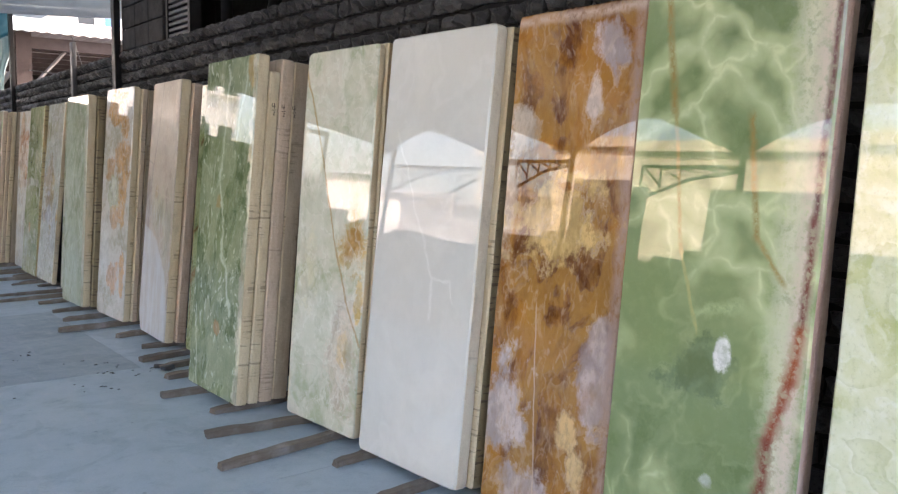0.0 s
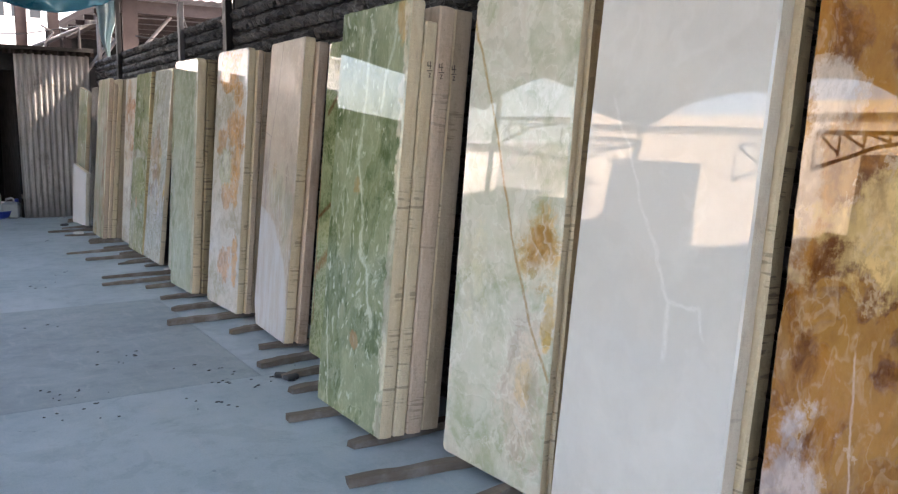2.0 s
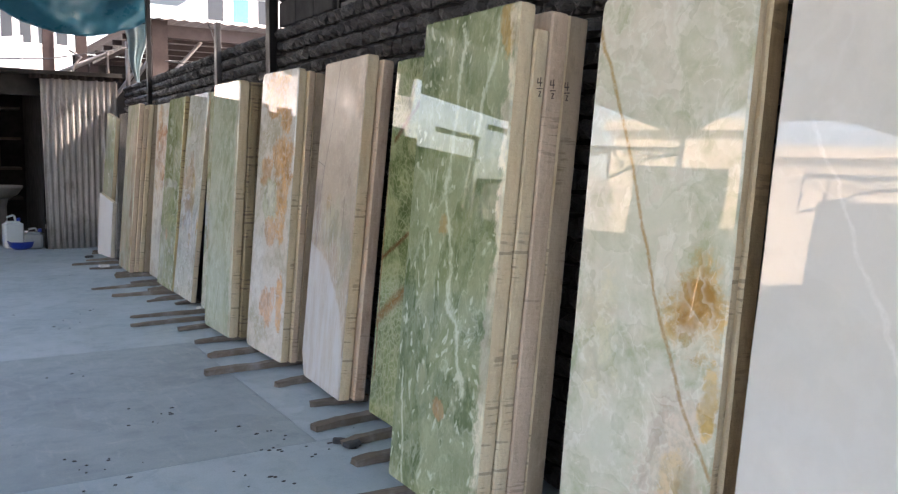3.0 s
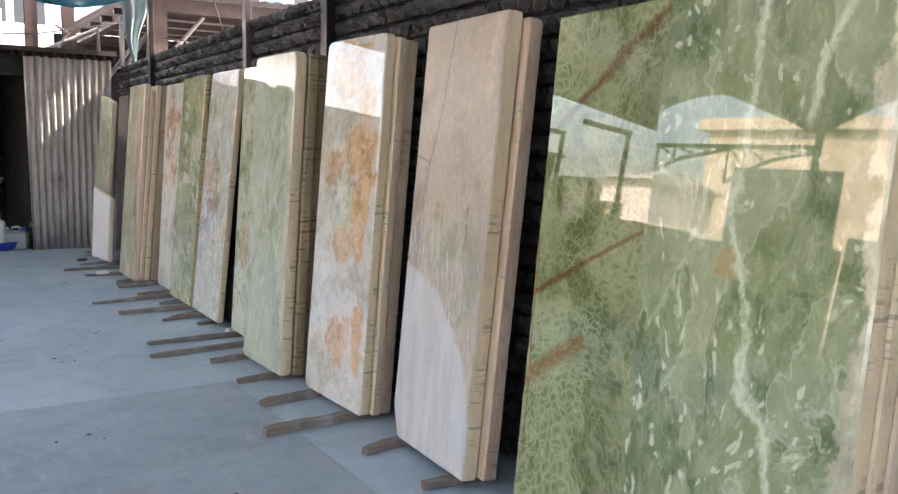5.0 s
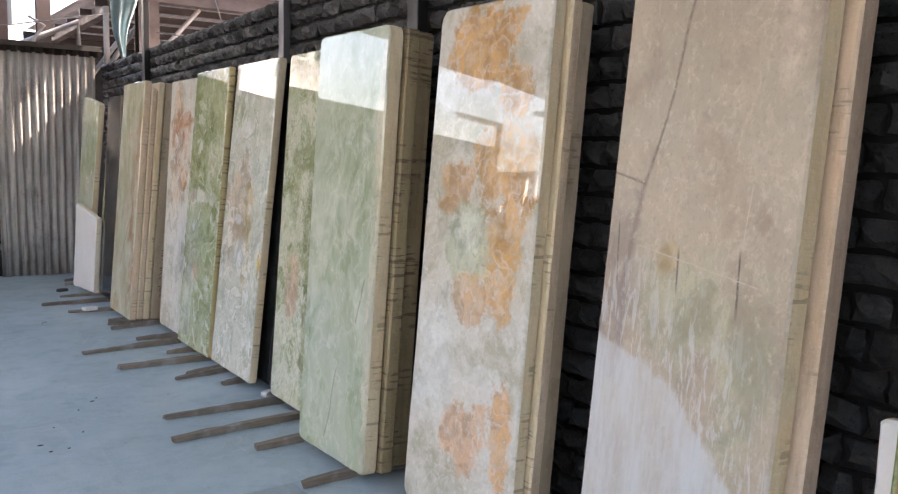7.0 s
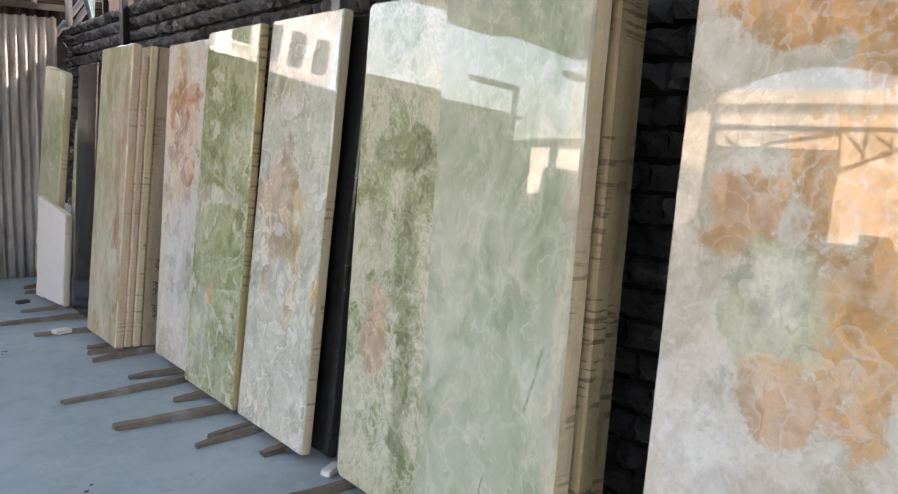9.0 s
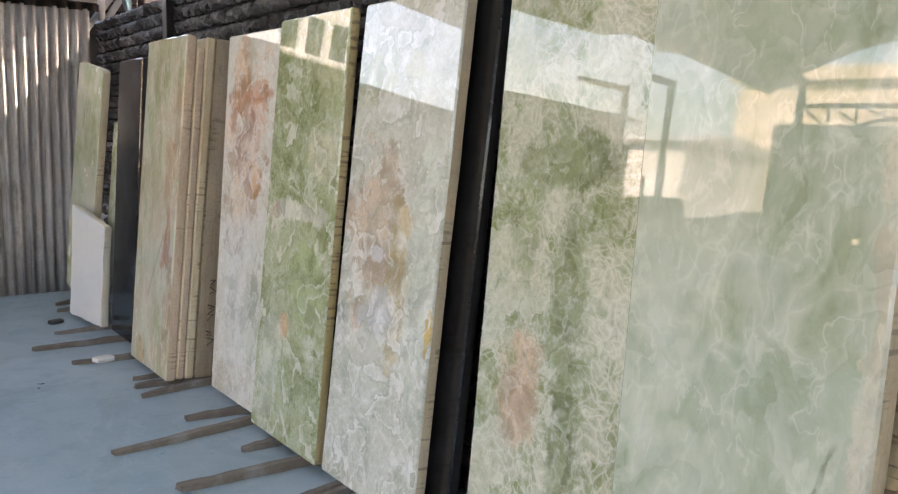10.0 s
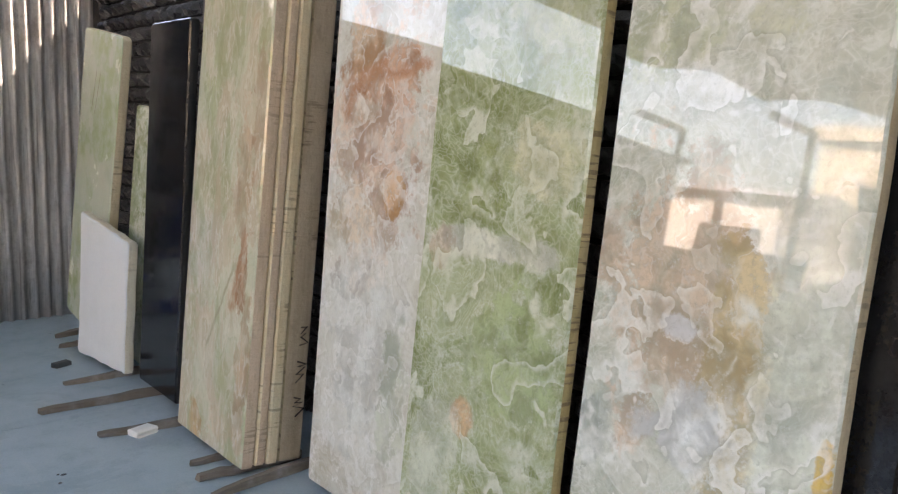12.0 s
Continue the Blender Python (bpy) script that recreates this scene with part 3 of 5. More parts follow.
FERN = onyx("onyx_fern_green", 13, (0.22, 0.26, 0.11), (0.35, 0.39, 0.205), (0.43, 0.46, 0.29), 3.0, web=(0.74, 0.75, 0.64), web_amt=0.4, web_scale=3.4, cells=0.3, cell_scale=34, wisps=0.12, bands=0.7, band_scale=4.0, band_count=4.5, band_dark=0.3,
            blobs=((0.35, 1.08, 0.36, 0.05, (0.70, 0.68, 0.60), 0.75), (0.16, 1.36, 0.16, 0.12, (0.66, 0.62, 0.44), 0.6), (0.42, 1.3, 0.16, 0.14, (0.24, 0.28, 0.10), 0.6), (0.388, 0.55, 0.05, 0.06, (0.58, 0.36, 0.20), 0.85), (0.22, 0.78, 0.2, 0.22, (0.33, 0.40, 0.19), 0.7),
                   (0.52, 0.3, 0.12, 0.35, (0.60, 0.62, 0.52), 0.6), (0.56, 1.05, 0.06, 0.08, (0.55, 0.40, 0.30), 0.6), (0.2, 1.75, 0.2, 0.12, (0.50, 0.50, 0.32), 0.6)))
RUST = onyx("onyx_cream_and_rust", 14, (0.50, 0.47, 0.38), (0.66, 0.65, 0.57), (0.64, 0.63, 0.56), 3.2, web=(0.80, 0.79, 0.75), web_amt=0.5, web_scale=4.2, flecks=0.3, wisps=0.6, bands=0.5, band_scale=4.5, band_dark=0.3,
            blobs=((0.78, 1.4, 0.34, 0.5, (0.62, 0.46, 0.34), 0.8), (0.72, 1.6, 0.30, 0.12, (0.50, 0.21, 0.09), 0.75), (0.86, 1.75, 0.12, 0.2, (0.60, 0.38, 0.22), 0.7), (0.72, 1.3, 0.25, 0.22, (0.58, 0.38, 0.28), 0.75), (0.62, 1.2, 0.06, 0.10, (0.60, 0.33, 0.14), 0.85), (0.88, 1.1, 0.16, 0.14, (0.62, 0.52, 0.38), 0.6),
                   (0.75, 0.6, 0.25, 0.35, (0.62, 0.64, 0.60), 0.6), (0.55, 0.42, 0.1, 0.3, (0.40, 0.44, 0.30), 0.6)),
            lines=((1.0, 1.48, 0.78, 1.64, 0.045, (0.50, 0.27, 0.16), 0.25), (0.78, 1.64, 0.47, 1.59, 0.035, (0.50, 0.27, 0.16), 0.25)))
SAGE = onyx("onyx_sage_with_red_flecks", 15, (0.41, 0.41, 0.25), (0.57, 0.565, 0.41), (0.57, 0.47, 0.34), 4.0, web=(0.74, 0.71, 0.58), web_amt=0.45, web_scale=3.8, flecks=0.3, streak=0.5, wisps=0.5, bands=0.35, band_scale=5.0,
            blobs=((0.11, 0.80, 0.05, 0.22, (0.42, 0.17, 0.08), 0.85), (0.05, 1.45, 0.06, 0.4, (0.54, 0.38, 0.26), 0.6), (0.15, 1.15, 0.1, 0.35, (0.50, 0.30, 0.18), 0.6), (0.05, 0.4, 0.06, 0.35, (0.48, 0.30, 0.18), 0.7), (0.47, 0.08, 0.07, 0.12, (0.50, 0.30, 0.12), 0.85),
                   (0.2, 0.12, 0.12, 0.1, (0.60, 0.46, 0.30), 0.6), (0.5, 1.5, 0.1, 0.2, (0.38, 0.41, 0.22), 0.6)),
            lines=((0.18, 0.82, 0.40, 0.43, 0.014, (0.37, 0.34, 0.23), 0.05), (0.13, 0.95, 0.16, 0.62, 0.035, (0.44, 0.25, 0.15), 0.2)))
CELADON = onyx("onyx_celadon", 16, (0.40, 0.46, 0.27), (0.55, 0.58, 0.41), (0.60, 0.61, 0.48), 1.8, web_amt=0.25, grain=0.15, rough=0.2, shine=0.1,
               lines=((0.42, 1.62, 0.46, 1.38, 0.008, (0.14, 0.12, 0.06), 0.04), (0.34, 1.62, 0.40, 1.36, 0.007, (0.16, 0.13, 0.07), 0.03)))
DUSTY = paint("white_unpolished_stone", (0.72, 0.72, 0.71), 0.7, vary=0.12, scale=3)
BLACK_STONE = paint("black_polished_granite", (0.012, 0.012, 0.013), 0.12, vary=0.3, bump=0.01, dirt=(0.03, 0.03, 0.032), spread=0.06)
BLACK_EDGE = paint("black_granite_edge", (0.03, 0.03, 0.032), 0.5, vary=0.4)


def brick_mat(name, source):
    g = Graph(name)
    n1, n2 = g.noise(14, 6, 0.72, 0.4), g.noise(80, 5, 0.78)
    r = g.random() if source == "object" else g.island()
    col = g.mix(r, (0.022, 0.0218, 0.022), (0.062, 0.061, 0.0615))
    col = g.mix(g.ramp(n1, 0.52, 0.75, 0, 0.7), col, (0.075, 0.072, 0.070))
    col = g.mix(g.ramp(n2, 0.55, 0.75, 0, 0.5), col, (0.13, 0.127, 0.122))
    g.bump(g.math("ADD", n1, g.math("MULTIPLY", n2, 0.5)), 0.8, 0.022)
    return g.done(col, g.ramp(n2, 0.3, 0.7, 0.22, 0.5))


BRICK, BRICK_FAR = brick_mat("black_painted_brick", "object"), brick_mat("black_painted_brickwork", "island")
MORTAR = paint("black_mortar", (0.006, 0.006, 0.0065), 0.9, bump=0.6)


def concrete(name, a, b, stain):
    g = Graph(name)
    n1, n2, n3 = g.noise(0.7, 6, 0.65), g.noise(6, 6, 0.72), g.noise(110, 4, 0.75)
    col = g.mix(g.ramp(n1, 0.35, 0.65), a, b)
    col = g.mix(g.ramp(n2, 0.48, 0.8, 0, 0.5), col, stain)
    # dried water marks with pale rims, pale dust, trowel sweeps and dark spots
    pool = g.noise(1.7, 5, 0.6, 0.8, g.place(loc=(3, 1, 0)))
    col = g.mix(g.ramp(pool, 0.55, 0.58, 0, 0.22), col, stain)
    col = g.mix(g.ramp(g.math("ABSOLUTE", g.math("SUBTRACT", pool, 0.55)), 0.012, 0.0, 0, 0.08), col, (0.52, 0.56, 0.59))
    col = g.mix(g.ramp(g.noise(2.2, 6, 0.75, 1.5), 0.58, 0.74, 0, 0.4), col, (0.5, 0.53, 0.55))
    col = g.mix(g.ramp(g.noise(2.5, 5, 0.7, 0.4, g.place(scale=(5, 0.8, 1), rot=(0, 0, 0.4))), 0.55, 0.7, 0, 0.25), col, (0.5, 0.53, 0.55))
    col = g.mix(g.ramp(g.cells(5.0, g.vmath("ADD", g.co, g.vmath("SCALE", g.noise(30, 3, colour=True), 0.03)), "F1"), 0.055, 0.03, 0, 0.5), col, tuple(c * 0.5 for c in stain))
    col = g.mix(g.ramp(n3, 0.4, 0.75, 0, 0.4), col, stain)
    g.bump(g.math("ADD", n3, n2), 0.3, 0.004)
    return g.done(col, g.ramp(n2, 0.3, 0.8, 0.45, 0.72))


CONCRETE = concrete("concrete_floor", (0.295, 0.385, 0.445), (0.385, 0.475, 0.535), (0.21, 0.28, 0.325))
CONCRETE_DARK = concrete("concrete_repaired", (0.235, 0.305, 0.35), (0.30, 0.375, 0.42), (0.17, 0.22, 0.255))
DIRT = paint("yard_dirt", (0.30, 0.28, 0.25), 0.9, vary=0.5, scale=0.6, bump=0.5)


def wood_mat(name, a, b):
    g = Graph(name)
    grain = g.noise(6, 5, 0.65, 0.5, g.place(scale=(1.2, 14, 14)))
    col = g.mix(grain, a, b)
    col = g.mix(g.ramp(g.noise(5, 4, 0.7), 0.5, 0.75, 0, 0.5), col, (0.42, 0.42, 0.42))
    col = g.mix(g.math("MULTIPLY", g.random(), 0.45), col, (0.07, 0.055, 0.045))
    g.bump(grain, 0.5, 0.004)
    return g.done(col, 0.8)


BATTEN = wood_mat("weathered_batten_wood", (0.075, 0.058, 0.046), (0.30, 0.25, 0.20))
STEEL_DARK = paint("dark_steel", (0.014, 0.014, 0.016), 0.45, 0.3, vary=0.5, bump=0.1)
# red oxide darkened: the shade under the shed roof is put into its colour
STEEL_RED_SHADED = paint("shaded_red_oxide_steel", (0.028, 0.014, 0.013), 0.65, vary=0.5, bump=0.1, dirt=(0.014, 0.011, 0.011))
STEEL_GREY = paint("grey_galvanised_steel", (0.13, 0.135, 0.145), 0.45, 0.5, vary=0.4)
STEEL_WHITE = paint("pale_painted_steel", (0.30, 0.28, 0.28), 0.5, vary=0.4)


def sheet_mat(name, a, b):
    g = Graph(name)
    streak = g.noise(3.0, 5, 0.7, 0, g.place(scale=(5, 5, 0.5)))
    col = g.mix(g.ramp(streak, 0.3, 0.7), a, b)
    col = g.mix(g.ramp(g.noise(4.0, 5, 0.75, 0, g.place(loc=(1, 6, 2), scale=(9, 9, 0.35))), 0.5, 0.66, 0, 0.6), col, (0.15, 0.13, 0.12))
    col = g.mix(g.ramp(g.noise(2.4, 5, 0.75), 0.52, 0.75, 0, 0.6), col, (0.16, 0.13, 0.11))
    col = g.mix(g.ramp(g.noise(40, 3, 0.7), 0.5, 0.8, 0, 0.3), col, (0.14, 0.13, 0.12))
    g.bump(g.noise(25, 3), 0.15, 0.005)
    return g.done(col, 0.5, 0.25)


TIN = sheet_mat("weathered_corrugated_tin", (0.54, 0.53, 0.515), (0.78, 0.765, 0.74))
TIN_PALE = sheet_mat("pale_corrugated_tin", (0.62, 0.63, 0.64), (0.76, 0.76, 0.76))
TIN_RUST = sheet_mat("rusty_tin", (0.025, 0.018, 0.016), (0.06, 0.045, 0.04))
TIN_ROOF = sheet_mat("roof_tin", (0.08, 0.075, 0.075), (0.14, 0.13, 0.13))
TARP = paint("teal_tarpaulin", (0.02, 0.15, 0.22), 0.35, vary=0.4, scale=3, bump=0.1, dirt=(0.05, 0.24, 0.32))
TARP_PALE = paint("pale_plastic_sheet", (0.62, 0.62, 0.64), 0.4, vary=0.25, scale=3)
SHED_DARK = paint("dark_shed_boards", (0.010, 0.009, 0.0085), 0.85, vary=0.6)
SHED_GREY = paint("dark_grey_blockwork", (0.03, 0.03, 0.032), 0.85, vary=0.5, bump=0.4)
STEEL_LOUVRE = paint("grey_louvre_steel", (0.12, 0.12, 0.13), 0.5, 0.2, vary=0.4)
SHED_WOOD = paint("dark_shed_wood", (0.07, 0.055, 0.042), 0.8, vary=0.5)
SHED_PALE = paint("dirty_ceramic", (0.35, 0.33, 0.30), 0.4, vary=0.5)
TARP_GREY = paint("grey_teal_tarpaulin", (0.22, 0.33, 0.36), 0.4, vary=0.5, scale=5, dirt=(0.5, 0.52, 0.52))


def translucent(name, colour, through_colour, share):
    g = Graph(name)
    n = g.noise(2.5, 5, 0.65)
    g.done(g.mix(g.ramp(n, 0.4, 0.7), colour, tuple(c * 0.6 for c in colour)), 0.5)
    t = g.t.nodes.new("ShaderNodeBsdfTranslucent")
    g.put(t.inputs[0], through_colour)
    m = g.t.nodes.new("ShaderNodeMixShader")
    m.inputs[0].default_value = share
    g.t.links.new(g.b.outputs[0], m.inputs[1])
    g.t.links.new(t.outputs[0], m.inputs[2])
    g.t.links.new(m.outputs[0], g.t.nodes["Material Output"].inputs[0])
    return g.m


TARP_ROOF = translucent("worn_canopy_sheeting", (0.16, 0.19, 0.19), (0.36, 0.43, 0.47), 0.42)
CREAM_WALL = paint("cream_render", (0.58, 0.51, 0.40), 0.85, vary=0.25, scale=1.2)
WHITE_WALL = paint("white_render", (0.80, 0.78, 0.74), 0.85, vary=0.2, scale=1.2)
BLUE_PANEL = paint("blue_sheet_panel", (0.04, 0.16, 0.50), 0.5, vary=0.25)
GLASS_DARK = paint("dark_window_glass", (0.02, 0.024, 0.03), 0.1, vary=0.2, bump=0.0)
PLASTIC_PALE = paint("translucent_white_plastic", (0.60, 0.66, 0.68), 0.4, vary=0.2, bump=0.02)
PLASTIC_GREY = paint("grey_plastic", (0.24, 0.27, 0.28), 0.4, vary=0.3, bump=0.02)
PLASTIC_BLUE = paint("blue_plastic", (0.015, 0.05, 0.35), 0.4, vary=0.25, bump=0.02)
MARKER = paint("dark_marker_paint", (0.05, 0.03, 0.025), 0.7, vary=0.2)
GRIT = paint("dark_grit", (0.05, 0.055, 0.06), 0.8, vary=0.4)

# ---- ground and floor ----
bm = bmesh.new()
bmesh.ops.create_grid(bm, x_segments=24, y_segments=24, size=400)
ground = tagged(link("ground", bm, DIRT), "pale grey-brown bare yard dirt", "ground", kind="structure")
ground.location.z = -0.03
floor = tagged(new("floor"), "grey-blue poured concrete yard floor with joints", "floor", kind="structure")
JOINTS = (-6.8, -1.95, 2.9, 7.83, 12.68, 15.6)
COLS = (-4.0, 0.35, 4.9)
for ya, yb in zip(JOINTS, JOINTS[1:]):
    for xa, xb in zip(COLS, COLS[1:]):
        if ya == 2.9 and xa == 0.35:
            # this bay has been recast in part: darker field, lighter strip along the slabs
            quads = [((xa, ya, xb, 5.29), CONCRETE), ((xa, 5.29, 2.54, yb), CONCRETE_DARK), ((2.54, 5.29, xb, yb), CONCRETE)]
        elif ya == 2.9:
            quads = [((xa, ya, xb, 5.29), CONCRETE), ((xa, 5.29, xb, yb), CONCRETE_DARK)]
        else:
            quads = [((xa, ya, xb, yb), CONCRETE)]
        for (p, q, r, s), m in quads:
            bm = bmesh.new()
            e = 0.0015
            box(bm, p + e, r - e, q + e, s - e, -0.03, 0.0, 0.001)
            part("concrete_panel", bm, m, floor)

# ---- brick wall: a straight wall that runs along the slabs ----
WALL_DIR = math.atan(0.02)
WALL_X0 = 3.14
COURSE, HEAD = 0.102, 0.122
wall = tagged(new("wall_east"), "black-painted old brick wall with rough courses", "wall", kind="structure")
wall.matrix_world = Matrix.Translation((WALL_X0, 0, 0)) @ Matrix.Rotation(-WALL_DIR, 4, "Z")
WALL_END, WALL_START, COURSES = 15.3, -4.0, 24
bm = bmesh.new()
box(bm, 0.03, 0.24, WALL_START, WALL_END, -0.03, COURSES * COURSE - 0.012)
part("wall_core", bm, MORTAR, wall)

# ---- the row of slabs: near to far along the wall ----
ROW = "row of leaning stone slabs"
slab(2.76, -0.12, 0.74, 1.98, 0.05, 0.085, PALE, EDGE_CREAM, "polished pale lime-green onyx slab leaning on the brick wall", 21, group=ROW)
slab(2.84, -0.10, 0.72, 1.96, 0.05, 0.085, EDGE_OLIVE, EDGE_OLIVE, "green onyx slab stacked behind a paler one", 22, group=ROW)
slab(2.75, 0.69, 0.67, 2.06, 0.05, 0.09, JADE, EDGE_MAUVE, "polished jade-green onyx slab with pale veins and a red rim", 23, group=ROW)
slab(2.82, 0.71, 0.66, 2.0, 0.05, 0.09, EDGE_OLIVE, EDGE_BROWN, "green onyx slab stacked behind the jade one", 24, group=ROW)
slab(2.90, 1.47, 0.66, 2.0, 0.05, 0.085, AMBER, EDGE_MAUVE, "polished amber-brown onyx slab with white clouds", 25, rough=0.007, group=ROW)
slab(2.835, 2.215, 0.715, 1.99, 0.07, 0.10, MILK, EDGE_WHITE, "polished milky white onyx slab on wooden battens", 26, turn=0.05, radius=0.03, group=ROW)
slab(2.91, 2.195, 0.72, 1.98, 0.07, 0.10, EDGE_CREAM, EDGE_OLIVE, "olive-edged onyx slab stacked behind the white one", 27, turn=0.05, group=ROW)
slab(2.84, 3.04, 0.64, 1.98, 0.042, 0.08, FLOWER, EDGE_CREAM, "pale green onyx slab with an amber spot and brown vein", 28, turn=0.06, radius=0.035, group=ROW)
slab(2.885, 3.03, 0.63, 1.985, 0.08, 0.08, EDGE_CREAM, EDGE_UMBER, "brown-edged onyx slab stacked behind the spotted one", 29, turn=0.06, group=ROW)
# four slabs stacked, the second one shifted along the wall
slab(2.605, 3.92, 0.69, 1.99, 0.075, 0.085, MOSS, EDGE_CREAM, "polished moss-green onyx slab with white squiggles", 30, turn=0.005, group=ROW)
slab(2.684, 3.918, 0.66, 1.90, 0.064, 0.085, EDGE_CREAM, EDGE_CREAM, "pinkish-edged onyx slab stacked behind the moss-green one", 31, turn=0.005, group=ROW)
slab(2.90, 4.625, 0.85, 1.93, 0.06, 0.085, CRACKLE, EDGE_CREAM, "green onyx slab with a cell pattern and brown veins", 55, turn=-0.02, group=ROW)
slab(2.752, 3.914, 0.66, 1.97, 0.08, 0.085, EDGE_PINK, EDGE_PINK, "pinkish-edged onyx slab in a stack", 32, turn=0.005, group=ROW)
slab(2.836, 3.92, 0.66, 1.96, 0.095, 0.085, EDGE_CREAM, EDGE_GREY, "grey-edged onyx slab at the back of a stack", 33, turn=0.005, group=ROW)
slab(2.852, 5.743, 0.687, 1.99, 0.075, 0.09, BEIGE, EDGE_CREAM, "rosy beige onyx slab with a dusty unpolished lower part", 34, turn=-0.05, cut=0.14, group=ROW)
slab(2.931, 5.698, 0.70, 1.96, 0.07, 0.09, EDGE_PINK, EDGE_BROWN, "brown-edged onyx slab stacked behind the beige one", 35, turn=-0.05, group=ROW)
slab(2.855, 6.72, 0.65, 1.99, 0.06, 0.075, PEACH, EDGE_CREAM, "polished cream onyx slab with peach-orange blotches", 36, turn=0.04, radius=0.035, flare=0.015, group=ROW)
slab(2.92, 6.70, 0.65, 1.97, 0.05, 0.075, EDGE_CREAM, EDGE_PINK, "pinkish-edged onyx slab behind the peach one", 37, turn=0.04, group=ROW)
slab(2.975, 6.72, 0.64, 1.96, 0.07, 0.075, EDGE_CREAM, EDGE_GREY, "grey-edged onyx slab at the back of the peach stack", 38, turn=0.04, group=ROW)
slab(2.77, 7.63, 0.62, 1.96, 0.075, 0.06, MINT, EDGE_CREAM, "polished mint-green onyx slab with rounded top corner", 39, turn=0.03, radius=0.045, group=ROW)
slab(2.852, 7.612, 0.60, 1.95, 0.066, 0.06, EDGE_OLIVE, EDGE_OLIVE, "olive-edged onyx slab in the middle of the mint stack", 41, turn=0.02, group=ROW)
slab(2.924, 7.65, 1.33, 1.95, 0.09, 0.058, LACE, EDGE_OLIVE, "green and white onyx slab with a lacy pattern", 40, turn=0.0, radius=0.035, flare=0.045, group=ROW)
slab(2.895, 9.29, 0.68, 1.98, 0.055, 0.105, ICE, EDGE_CREAM, "polished ice-grey onyx slab with tan clouds", 42, group=ROW)
slab(2.985, 9.20, 0.75, 1.96, 0.05, 0.105, BLACK_STONE, BLACK_EDGE, "polished black granite slab behind a pale onyx slab", 43, name="granite_slab", group=ROW)
slab(2.885, 10.02, 0.66, 1.97, 0.05, 0.09, FERN, EDGE_YELLOW, "polished fern-green onyx slab with a yellowish edge", 44, group=ROW)
slab(2.94, 10.28, 1.06, 1.94, 0.04, 0.07, RUST, EDGE_CREAM, "cream onyx slab with rust-red clouds", 45, turn=0.0, group=ROW)
slab(2.755, 11.56, 0.66, 1.96, 0.06, 0.085, SAGE, EDGE_PINK, "polished sage-green onyx slab with red flecks", 46, group=ROW)
slab(2.817, 11.55, 0.60, 1.90, 0.045, 0.085, EDGE_CREAM, EDGE_PINK, "pinkish-edged onyx slab with a rounded top corner", 47, radius=0.035, group=ROW)
slab(2.865, 11.545, 0.64, 1.95, 0.05, 0.085, EDGE_CREAM, EDGE_CREAM, "cream-edged onyx slab in the sage stack", 48, group=ROW)
slab(2.918, 11.55, 0.64, 1.95, 0.11, 0.085, EDGE_OLIVE, EDGE_GREY, "grey-edged onyx slab at the back of the sage stack", 49, group=ROW)
slab(2.84, 12.46, 0.50, 1.88, 0.05, 0.06, BLACK_STONE, BLACK_EDGE, "tall polished black granite slab beside pale onyx", 50, name="granite_slab", group=ROW)
slab(2.87, 13.74, 0.70, 1.86, 0.06, 0.06, CELADON, EDGE_CREAM, "dull celadon-green onyx slab with dark cracks", 51, slant=0.14, radius=0.04, group=ROW)
slab(2.93, 13.2, 0.32, 1.45, 0.04, 0.07, LACE, EDGE_CREAM, "narrow green onyx offcut leaning on the wall", 52, slant=0.06, group=ROW)
slab(2.80, 13.08, 0.60, 0.72, 0.06, 0.06, DUSTY, EDGE_WHITE, "short white unpolished stone piece leaning on a green slab", 53, turn=0.12, top_slope=-0.12, rough=0.016, name="stone_offcut", group=ROW)
slab(2.98, 5.235, 0.31, 0.84, 0.05, 0.085, DUSTY, EDGE_WHITE, "pale broken stone offcut tucked behind a green slab", 54, turn=-0.02, top_slope=0.04, rough=0.008, name="stone_offcut", group=ROW)
# hand-drawn marks on the sawn edges of the four-slab stack
marks = tagged(new("chalk_marks"), "dark hand-drawn tally marks on sawn slab edges", "marks")
for k, (mx, mz) in enumerate(((2.853, 1.73), (2.913, 1.725), (2.98, 1.72))):
    b = bmesh.new()
    yy = 3.898
    for x0, z0, x1, z1 in ((-0.012, 0.03, -0.014, 0.008), (-0.014, 0.008, 0.012, 0.010), (0.004, 0.034, 0.002, -0.008), (-0.016, -0.018, 0.016, -0.016), (-0.006, -0.03, 0.006, -0.03), (0.006, -0.03, -0.006, -0.052), (-0.006, -0.052, 0.008, -0.05)):
        tube(b, [(mx + x0 * 0.8, yy, mz + z0 * 0.8), (mx + x1 * 0.8, yy, mz + z1 * 0.8)], 0.0018, 5)
    part("mark", b, MARKER, marks)

